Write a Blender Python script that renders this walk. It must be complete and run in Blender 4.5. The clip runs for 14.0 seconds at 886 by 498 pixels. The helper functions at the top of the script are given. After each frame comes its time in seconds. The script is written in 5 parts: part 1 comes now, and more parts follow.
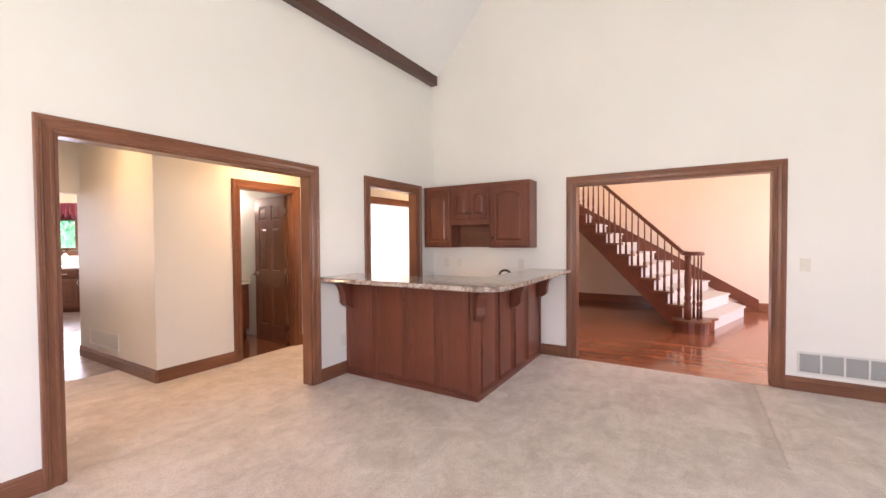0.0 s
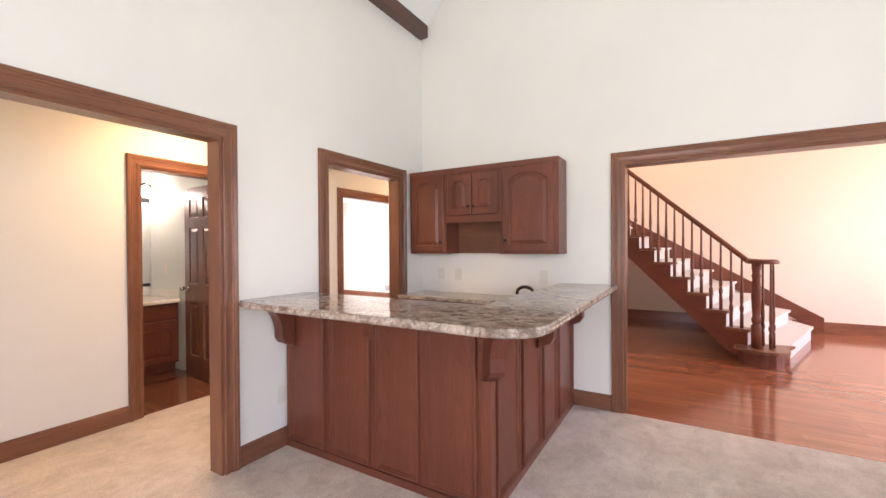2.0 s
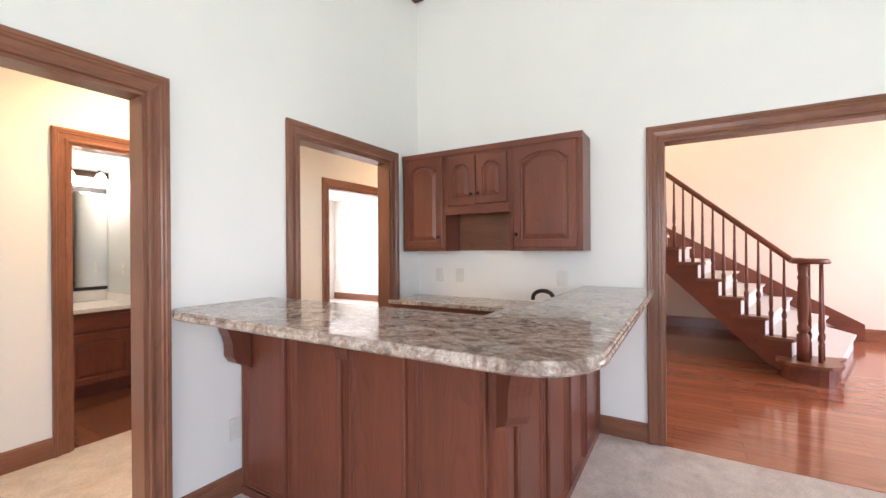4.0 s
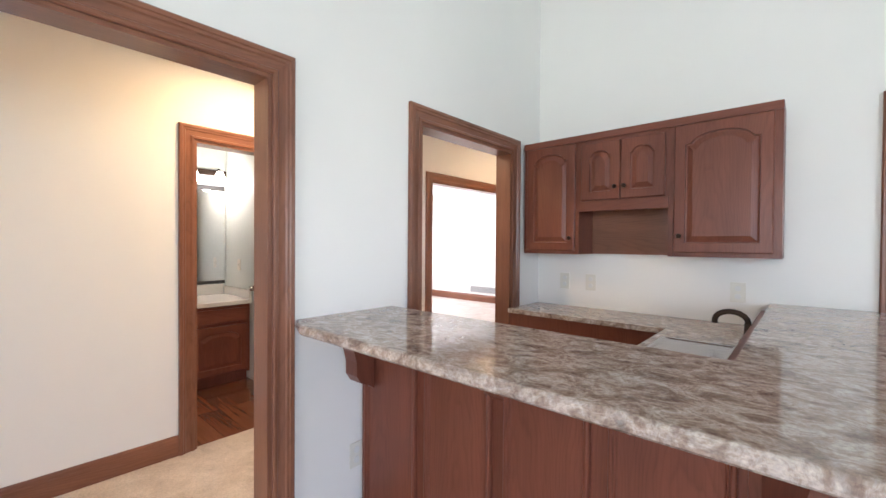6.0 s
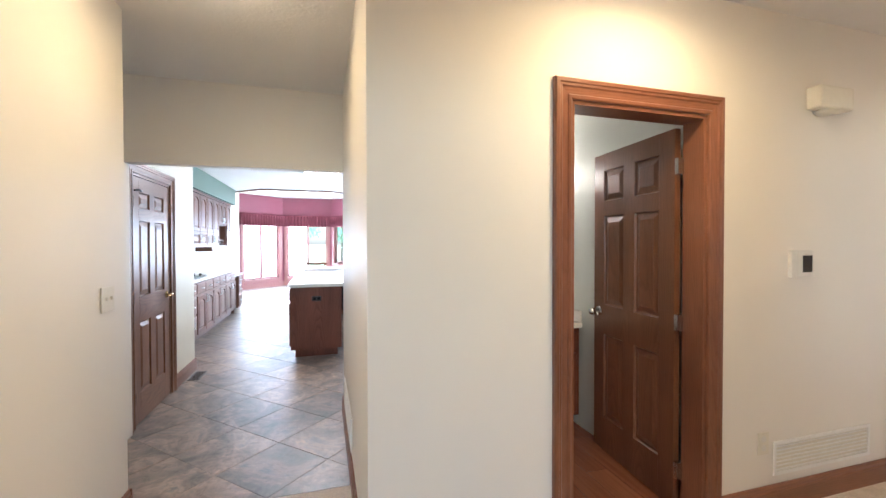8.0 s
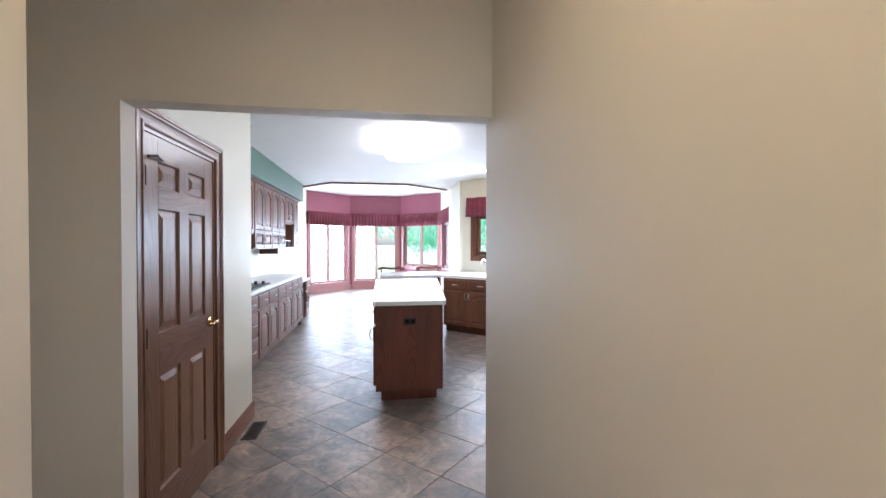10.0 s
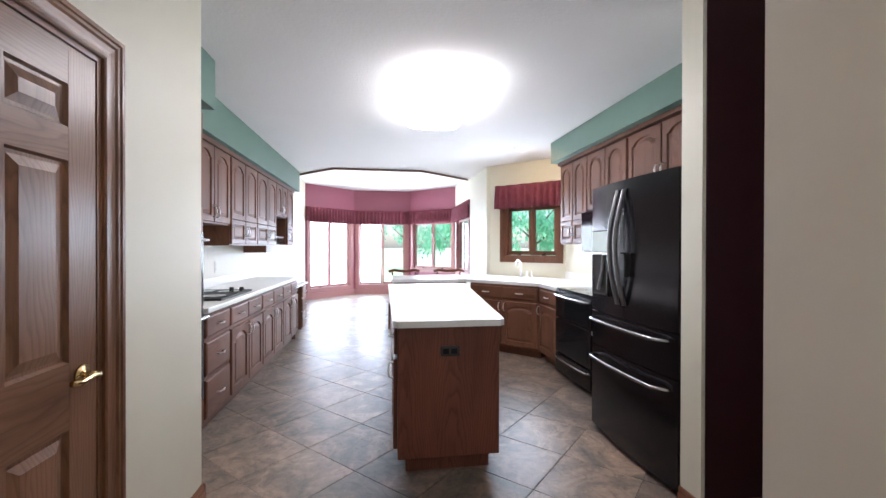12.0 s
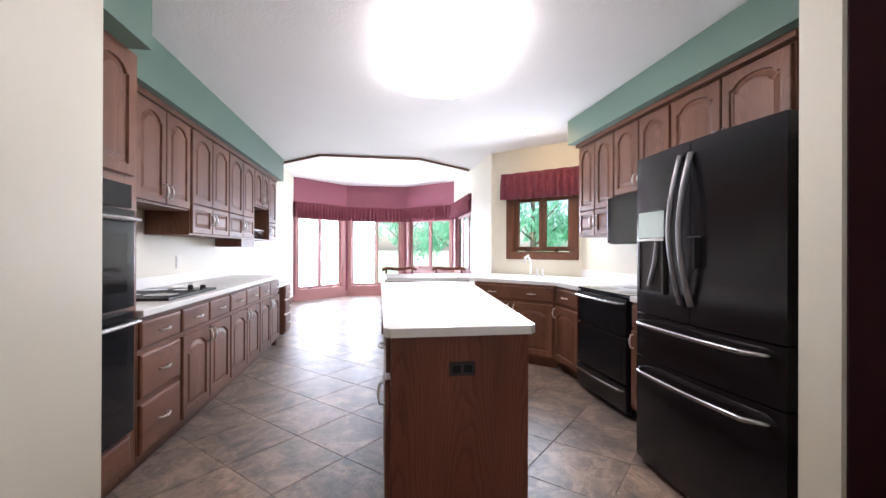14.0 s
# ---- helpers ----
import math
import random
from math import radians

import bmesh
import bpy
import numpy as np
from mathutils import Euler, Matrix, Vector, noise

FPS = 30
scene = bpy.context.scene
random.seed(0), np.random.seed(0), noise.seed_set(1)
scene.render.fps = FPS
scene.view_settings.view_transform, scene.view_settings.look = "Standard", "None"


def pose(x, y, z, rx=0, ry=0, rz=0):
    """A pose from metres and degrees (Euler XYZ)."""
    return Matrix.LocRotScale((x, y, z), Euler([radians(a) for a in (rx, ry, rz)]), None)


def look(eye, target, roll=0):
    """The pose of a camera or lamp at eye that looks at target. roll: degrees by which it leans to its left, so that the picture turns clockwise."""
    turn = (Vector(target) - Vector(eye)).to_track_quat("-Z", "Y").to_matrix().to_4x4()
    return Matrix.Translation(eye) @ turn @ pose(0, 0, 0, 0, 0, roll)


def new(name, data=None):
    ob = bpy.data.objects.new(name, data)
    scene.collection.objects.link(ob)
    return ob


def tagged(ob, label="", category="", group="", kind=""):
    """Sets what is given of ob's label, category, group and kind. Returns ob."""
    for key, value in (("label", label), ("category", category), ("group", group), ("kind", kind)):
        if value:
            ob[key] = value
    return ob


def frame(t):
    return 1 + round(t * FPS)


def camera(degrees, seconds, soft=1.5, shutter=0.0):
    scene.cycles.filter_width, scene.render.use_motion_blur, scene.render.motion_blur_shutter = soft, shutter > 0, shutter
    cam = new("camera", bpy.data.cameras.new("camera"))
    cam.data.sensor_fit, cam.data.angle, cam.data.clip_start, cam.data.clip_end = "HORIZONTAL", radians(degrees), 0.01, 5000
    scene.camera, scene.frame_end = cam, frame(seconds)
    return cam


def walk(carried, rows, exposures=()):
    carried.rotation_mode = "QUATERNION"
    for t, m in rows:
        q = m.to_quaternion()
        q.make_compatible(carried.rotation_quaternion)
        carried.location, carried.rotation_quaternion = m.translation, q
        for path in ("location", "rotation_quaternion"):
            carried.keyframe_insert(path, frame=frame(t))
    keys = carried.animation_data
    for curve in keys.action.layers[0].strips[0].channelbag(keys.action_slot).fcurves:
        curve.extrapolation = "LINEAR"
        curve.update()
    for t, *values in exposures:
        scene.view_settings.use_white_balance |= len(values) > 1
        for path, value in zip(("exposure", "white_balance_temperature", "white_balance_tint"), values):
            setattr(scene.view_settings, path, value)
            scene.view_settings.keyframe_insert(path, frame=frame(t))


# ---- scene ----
cam = camera(95.0, 14.0)
METRES, EYE, TILT, LEAN, TURN = 7.4, 1.385, 0.0, 0.0, 31.8
PATH = [
    (0, (0.709, 0.12, 1.414), (-0.334, 1.826, 1.368), -0.4),
    (0.5, (0.482, 0.512, 1.432), (-0.556, 2.221, 1.386), -0.4),
    (1, (0.299, 0.87, 1.403), (-0.738, 2.58, 1.371), -0.4),
    (1.5, (0.124, 1.157, 1.393), (-0.904, 2.872, 1.373), -0.4),
    (2, (-0.018, 1.384, 1.381), (-1.045, 3.1, 1.368), -0.4),
    (2.5, (-0.132, 1.555, 1.36), (-1.153, 3.274, 1.359), -0.4),
    (5, (-0.472, 2.019, 1.316), (-1.519, 3.723, 1.311), -0.3),
    (5.5, (-0.609, 2.032, 1.308), (-1.769, 3.661, 1.318), -0.2),
    (6, (-0.825, 2.050, 1.376), (-2.160, 3.544, 1.350), 0.4),
    (6.5, (-1.117, 2.058, 1.387), (-2.651, 3.341, 1.373), 0.0),
    (7, (-1.448, 2.034, 1.378), (-3.155, 3.077, 1.380), 0.3),
    (7.5, (-1.869, 2.001, 1.378), (-3.715, 2.769, 1.358), -0.2),
    (8, (-2.265, 1.900, 1.420), (-4.183, 2.466, 1.391), -0.1),
    (8.5, (-2.687, 1.822, 1.440), (-4.638, 2.261, 1.398), -0.3),
    (11, (-4.606, 1.447, 1.398), (-6.586, 1.73, 1.381), 0.1),
    (11.5, (-4.929, 1.434, 1.369), (-6.909, 1.715, 1.354), 0.0),
    (12, (-5.193, 1.428, 1.347), (-7.172, 1.717, 1.337), 0.1),
    (12.5, (-5.375, 1.442, 1.324), (-7.354, 1.733, 1.317), 0.1),
    (13, (-5.566, 1.447, 1.295), (-7.544, 1.745, 1.293), 0.1),
    (13.5, (-5.716, 1.454, 1.262), (-7.692, 1.761, 1.265), 0.1),
    (14, (-5.84, 1.459, 1.246), (-7.816, 1.771, 1.249), 0.2),
]
EXPOSURES = [
    (0.0, 2.04, 6900, 34),
    (2.5, 2.22, 6400, 28),
    (5.0, 2.26, 6000, 23),
    (6.2, 2.1, 5850, 22),
    (7.5, 2.06, 5700, 17),
    (8.5, 1.77, 5600, 13),
    (11.0, 1.27, 5930, 18),
    (12.5, 1.25, 6130, 18),
    (14.0, 1.26, 6330, 23),
]
walk(cam, [(t, look(eye, target, roll)) for t, eye, target, roll in PATH], EXPOSURES)

# ---- world, sun, large lights, exposure ----
world = bpy.data.worlds.new("world")
scene.world = world
world.use_nodes = True
_wn = world.node_tree.nodes
_sky = _wn.new("ShaderNodeTexSky")
_sky.sky_type = "NISHITA"
_sky.sun_disc = False
_sky.dust_density, _sky.air_density = 1.5, 1.0
_sky.sun_elevation = radians(61)
_sky.sun_rotation = radians(142)
_wn["Background"].inputs[1].default_value = 0.15
world.node_tree.links.new(_sky.outputs[0], _wn["Background"].inputs[0])
_sun = bpy.data.lights.new("sun", "SUN")
_sun.energy, _sun.angle, _sun.color = 5.0, radians(0.5), (1, 0.95, 0.88)
sun = new("sun", _sun)
sun.matrix_world = look((0, 0, 20), (-0.30, 0.38, 20 - 0.87))


LAMPS = 0.5


def area(name, x, y, z, w, h, toward, watts, color):
    d = bpy.data.lights.new(name, "AREA")
    d.shape, d.size, d.size_y, d.energy, d.color = "RECTANGLE", w, h, LAMPS * watts, color
    ob = new(name, d)
    ob.matrix_world = look((x, y, z), (x + toward[0], y + toward[1], z + toward[2]))
    return ob


def bulb(name, x, y, z, watts, color, size=0.06):
    d = bpy.data.lights.new(name, "POINT")
    d.energy, d.color, d.shadow_soft_size = LAMPS * watts, color, size
    ob = new(name, d)
    ob.location = (x, y, z)
    return ob


DAY = (0.80, 0.91, 1.0)
WARM = (1.0, 0.70, 0.32)
area("daylight_living_south", -0.4, -2.85, 1.6, 2.2, 1.9, (-0.15, 1, 0.0), 36.0, (0.96, 0.96, 0.95))
area("daylight_living_east", 4.3, 0.0, 1.65, 3.0, 2.1, (-1, 0.35, -0.1), 60.0, (0.66, 0.88, 1.0))
area("daylight_foyer", 4.2, 7.6, 1.8, 2.6, 2.6, (-1, 0, -0.1), 62.0, (1.0, 0.90, 0.82))
area("daylight_dining", -8.45, 7.6, 1.4, 3.0, 1.3, (1, 0, 0), 74.3, (1, 0.98, 0.95))
area("daylight_bay_1", -16.53, -0.10, 1.15, 1.3, 1.7, (0.717, 0.697, 0), 100.0, DAY)
area("daylight_bay_2", -17.13, 1.07, 1.15, 0.66, 1.7, (1, 0, 0), 75.0, DAY)
area("sink_downlight", -10.20, 3.17, 2.60, 0.11, 0.11, (-0.35, 0.35, -1), 8.0, WARM)
area("daylight_bay_3", -16.2, 2.85, 1.4, 1.3, 1.2, (0.717, -0.697, 0), 75.0, DAY)
area("daylight_sink", -10.80, 3.42, 1.58, 0.75, 0.7, (0.707, -0.707, -0.2), 30.0, DAY)
area("hall_bulb", -4.24, 1.46, 2.515, 0.24, 0.24, (0, 0, -1), 4.2, WARM)
area("hall_bulb_north", -3.30, 3.25, 2.515, 0.24, 0.24, (0, 0, -1), 9.5, WARM)
area("hall_bulb_far", -3.15, 6.3, 2.515, 0.24, 0.24, (0, 0, -1), 3.5, WARM)
bulb("bath_bulb", -5.35, 3.43, 1.97, 3.2, (1, 0.86, 0.68))
bulb("bath_bulb_south", -5.35, 3.68, 2.0, 3.2, (1, 0.86, 0.68))
# Unseen warm fill added to tint the stair wall, no fixture belongs to it
bulb("foyer_warm_fill", -0.6, 8.6, 4.2, 34.3, (1, 0.72, 0.42), 0.15)

# ---- materials ----


def nodes_of(name, rough=0.5, metal=0.0):
    m = bpy.data.materials.new(name)
    m.use_nodes = True
    b = m.node_tree.nodes["Principled BSDF"]
    b.inputs["Roughness"].default_value = rough
    b.inputs["Metallic"].default_value = metal
    return m, m.node_tree, b


def coords(nt, scale, rot=(0, 0, 0)):
    tc, mp = nt.nodes.new("ShaderNodeTexCoord"), nt.nodes.new("ShaderNodeMapping")
    mp.inputs["Scale"].default_value = scale
    mp.inputs["Rotation"].default_value = rot
    nt.links.new(tc.outputs["Object"], mp.inputs[0])
    return mp.outputs[0]


def noise_tex(nt, vec, scale, detail=4, rough=0.55, distort=0.0):
    n = nt.nodes.new("ShaderNodeTexNoise")
    n.inputs["Scale"].default_value, n.inputs["Detail"].default_value = scale, detail
    n.inputs["Roughness"].default_value, n.inputs["Distortion"].default_value = rough, distort
    nt.links.new(vec, n.inputs["Vector"])
    return n.outputs[0]


def ramp(nt, fac, stops):
    r = nt.nodes.new("ShaderNodeValToRGB")
    while len(r.color_ramp.elements) < len(stops):
        r.color_ramp.elements.new(0.5)
    for e, (p, c) in zip(r.color_ramp.elements, stops):
        e.position, e.color = p, (*c, 1)
    nt.links.new(fac, r.inputs[0])
    return r.outputs[0]


def mixed(nt, a, b, fac, mode="MIX"):
    m = nt.nodes.new("ShaderNodeMix")
    m.data_type, m.blend_type = "RGBA", mode
    for sock, v in ((m.inputs[0], fac), (m.inputs[6], a), (m.inputs[7], b)):
        if hasattr(v, "links"):
            nt.links.new(v, sock)
        else:
            sock.default_value = v if isinstance(v, float) else (*v, 1)
    return m.outputs[2]


def bumped(nt, b, h, strength, dist=0.002):
    n = nt.nodes.new("ShaderNodeBump")
    n.inputs["Strength"].default_value, n.inputs["Distance"].default_value = strength, dist
    nt.links.new(h, n.inputs["Height"])
    nt.links.new(n.outputs[0], b.inputs["Normal"])


def maths(nt, op, a, b=0.0, c=0.0):
    n = nt.nodes.new("ShaderNodeMath")
    n.operation = op
    for sock, v in zip(n.inputs, (a, b, c)):
        if hasattr(v, "links"):
            nt.links.new(v, sock)
        else:
            sock.default_value = v
    return n.outputs[0]


def wood(name, light, dark, along="z", rough=0.32, coat=0.25, flame=0.35):
    """Oak: fine pores and soft bands along the grain, and nested arches of figure by flame."""
    m, nt, b = nodes_of(name, rough)

    def stretched(across, down):
        return {"z": (across, across, down), "x": (down, across, across), "y": (across, down, across)}[along]
    n1 = noise_tex(nt, coords(nt, stretched(6, 0.7)), 1.0, 4, 0.55, 0.8)
    n2 = noise_tex(nt, coords(nt, stretched(210, 7)), 1.0, 3, 0.6)
    n3 = noise_tex(nt, coords(nt, (1, 1, 1)), 1.7, 2)
    n4 = noise_tex(nt, coords(nt, stretched(9, 2.2)), 1.0, 3, 0.55)
    sep = nt.nodes.new("ShaderNodeSeparateXYZ")
    nt.links.new(coords(nt, (1, 1, 1)), sep.inputs[0])
    oi = nt.nodes.new("ShaderNodeObjectInfo")
    down = {"x": 0, "y": 1, "z": 2}[along]
    p, q = [k for k in range(3) if k != down]
    u = maths(nt, "ADD", sep.outputs[p], sep.outputs[q])
    u = maths(nt, "MULTIPLY_ADD", oi.outputs["Random"], 7.0, u)
    u = maths(nt, "SUBTRACT", maths(nt, "FRACT", maths(nt, "MULTIPLY", u, 3.4)), 0.5)
    arch = maths(nt, "MULTIPLY", maths(nt, "MULTIPLY", u, u), 30.0)
    v = maths(nt, "MULTIPLY_ADD", sep.outputs[down], 5.0, arch)
    v = maths(nt, "MULTIPLY_ADD", n4, 4.5, v)
    v = maths(nt, "MULTIPLY_ADD", oi.outputs["Random"], 23.0, v)
    w = maths(nt, "FRACT", v)
    mid = tuple((p + q) / 2 for p, q in zip(light, dark))
    c = ramp(nt, n1, [(0.28, mid), (0.5, tuple((p + q) / 2 for p, q in zip(light, mid))), (0.72, light)])
    fl = ramp(nt, w, [(0.0, (0.62, 0.56, 0.52)), (0.20, (0.88, 0.86, 0.84)), (0.45, (1.0, 1.0, 1.0)), (0.82, (1.06, 1.05, 1.04)), (1.0, (0.62, 0.56, 0.52))])
    c = mixed(nt, c, fl, float(flame), "MULTIPLY")
    c2 = ramp(nt, n2, [(0.36, (0.52, 0.48, 0.46)), (0.52, (1, 1, 1))])
    c = mixed(nt, c, c2, 0.26, "MULTIPLY")
    c3 = ramp(nt, n3, [(0.3, (0.84, 0.82, 0.82)), (0.7, (1.08, 1.06, 1.04))])
    c = mixed(nt, c, c3, 1.0, "MULTIPLY")
    nt.links.new(c, b.inputs["Base Color"])
    b.inputs["Coat Weight"].default_value, b.inputs["Coat Roughness"].default_value = coat, 0.2
    b.inputs["Specular IOR Level"].default_value = 0.30
    bumped(nt, b, n2, 0.25, 0.0006)
    return m


def paint(name, col, rough=0.55, speck=0.03, bump=0.12, scale=160, dist=0.0008):
    m, nt, b = nodes_of(name, rough)
    n = noise_tex(nt, coords(nt, (1, 1, 1)), 0.8, 3)
    lo = tuple(c * (1 - speck) for c in col)
    hi = tuple(min(1, c * (1 + speck)) for c in col)
    nt.links.new(ramp(nt, n, [(0.3, lo), (0.7, hi)]), b.inputs["Base Color"])
    bumped(nt, b, noise_tex(nt, coords(nt, (1, 1, 1)), scale, 2), bump, dist)
    return m


def plain(name, col, rough=0.4, metal=0.0, emit=0.0):
    m, nt, b = nodes_of(name, rough, metal)
    n = noise_tex(nt, coords(nt, (1, 1, 1)), 35, 3)
    nt.links.new(ramp(nt, n, [(0.2, tuple(c * 0.94 for c in col)), (0.8, col)]), b.inputs["Base Color"])
    r = nt.nodes.new("ShaderNodeMapRange")
    r.inputs[3].default_value, r.inputs[4].default_value = rough * 0.85, min(1, rough * 1.15)
    nt.links.new(n, r.inputs[0])
    nt.links.new(r.outputs[0], b.inputs["Roughness"])
    if emit:
        b.inputs["Emission Color"].default_value, b.inputs["Emission Strength"].default_value = (*col, 1), emit
    return m


OAK = wood("oak_trim", (0.265, 0.110, 0.060), (0.10, 0.034, 0.019))
OAK_X = wood("oak_trim_x", (0.265, 0.110, 0.060), (0.10, 0.034, 0.019), "x")
CAB = wood("stained_cabinet", (0.208, 0.066, 0.037), (0.092, 0.027, 0.016), rough=0.36, coat=0.12, flame=0.34)
CAB_X = wood("stained_cabinet_x", (0.208, 0.066, 0.037), (0.092, 0.027, 0.016), "x", rough=0.36, coat=0.12, flame=0.34)
ISLAND = wood("island_veneer", (0.235, 0.082, 0.049), (0.060, 0.020, 0.012), rough=0.40, coat=0.08, flame=0.75)
DOOR = wood("oak_door", (0.28, 0.148, 0.088), (0.10, 0.044, 0.026), coat=0.1, flame=0.6)
DOOR_X = wood("oak_door_x", (0.28, 0.148, 0.088), (0.10, 0.044, 0.026), "x", coat=0.1, flame=0.6)
KIT = wood("kitchen_oak", (0.212, 0.096, 0.056), (0.066, 0.026, 0.016), rough=0.42, coat=0.02, flame=0.55)
KIT_X = wood("kitchen_oak_x", (0.212, 0.096, 0.056), (0.066, 0.026, 0.016), "x", rough=0.42, coat=0.02, flame=0.55)
BATHDOOR = wood("bath_door_oak", (0.20, 0.088, 0.046), (0.085, 0.034, 0.019), flame=0.5)
BEAM = wood("beam_stain", (0.12, 0.048, 0.032), (0.06, 0.022, 0.015), "y")
WALL = paint("cream_wall_paint", (0.80, 0.77, 0.71), 0.5)
HALLW = paint("hall_wall_paint", (0.76, 0.725, 0.665), 0.58)
KWALL = paint("kitchen_wall_paint", (0.72, 0.685, 0.56), 0.5)
FOYER = paint("foyer_wall_paint", (0.80, 0.67, 0.57), 0.5)
CEIL = paint("ceiling_paint", (0.82, 0.81, 0.79), 0.8, 0.02, 0.9, 55, 0.0025)
MAROON = paint("maroon_paint", (0.042, 0.007, 0.011), 0.5)
MAUVE = paint("mauve_paint", (0.31, 0.090, 0.130), 0.5)
GREEN = paint("sage_green_paint", (0.125, 0.215, 0.172), 0.5)
TEAL = paint("dark_green_paint", (0.03, 0.07, 0.06), 0.5)
WHITE = plain("white_laminate", (0.82, 0.81, 0.78), 0.3)
ALMOND = plain("almond_plastic", (0.74, 0.70, 0.60), 0.4)
GRILLE = plain("grille_enamel", (0.72, 0.70, 0.65), 0.45)
# Greys for slats and backing: the shade inside the cells, put into colour
GRILLE_SLAT = plain("grille_slat_shaded", (0.46, 0.45, 0.43), 0.5)
GRILLE_IN = plain("grille_shadow", (0.30, 0.30, 0.29), 0.7)
BLACK = plain("black_enamel", (0.012, 0.012, 0.014), 0.18)
BSTEEL = plain("black_stainless", (0.030, 0.027, 0.030), 0.19, 0.6)
HSTEEL = plain("dark_handle_steel", (0.26, 0.25, 0.26), 0.42, 0.8)
STEEL = plain("brushed_steel", (0.55, 0.54, 0.53), 0.25, 1.0)
NICKEL = plain("satin_nickel", (0.82, 0.79, 0.74), 0.3, 0.85)
CHROME = plain("chrome", (0.75, 0.74, 0.72), 0.12, 1.0)
BRASS = plain("polished_brass", (0.80, 0.58, 0.28), 0.18, 1.0)
BRONZE = plain("dark_bronze", (0.05, 0.032, 0.022), 0.35, 0.8)
RUBBER = plain("black_plastic", (0.02, 0.02, 0.02), 0.5)
MIRROR = plain("mirror_silver", (0.85, 0.86, 0.85), 0.01, 1.0)
LAMP = plain("lamp_glass", (1.0, 0.80, 0.50), 0.3, 0.0, 10.0 * LAMPS)
SHADE = plain("frosted_shade", (1.0, 0.93, 0.80), 0.3, 0.0, 6.0 * LAMPS)
TUBE = plain("lamp_diffuser", (1.0, 0.98, 0.95), 0.4, 0.0, 15.5 * LAMPS)
TUBE_DIM = plain("lamp_diffuser_dim", (1.0, 0.98, 0.95), 0.4, 0.0, 2.0 * LAMPS)
SASH = plain("mauve_window_paint", (0.42, 0.20, 0.19), 0.4)
RECESS = plain("shade_dark", (0.02, 0.015, 0.012), 0.8)


def granite():
    m, nt, b = nodes_of("brown_granite", 0.08)
    v = coords(nt, (1, 1, 1))
    n1 = noise_tex(nt, coords(nt, (1, 1.45, 1), (0, 0, 0.4)), 8.5, 7, 0.66, 1.5)
    n2 = noise_tex(nt, v, 19, 6, 0.65, 1.2)
    n3 = noise_tex(nt, v, 120, 3)
    c = ramp(nt, n1, [(0.30, (0.09, 0.058, 0.044)), (0.42, (0.24, 0.165, 0.130)), (0.50, (0.40, 0.305, 0.245)), (0.56, (0.62, 0.54, 0.47)), (0.60, (0.42, 0.32, 0.26)), (0.72, (0.20, 0.135, 0.105))])
    c2 = ramp(nt, n2, [(0.35, (0.17, 0.11, 0.085)), (0.5, (0.40, 0.32, 0.26)), (0.64, (0.76, 0.71, 0.65))])
    c = mixed(nt, c, c2, 0.36)
    c = mixed(nt, c, ramp(nt, n3, [(0.35, (0.72, 0.7, 0.7)), (0.6, (1.1, 1.1, 1.08))]), 0.7, "MULTIPLY")
    nt.links.new(c, b.inputs["Base Color"])
    return m


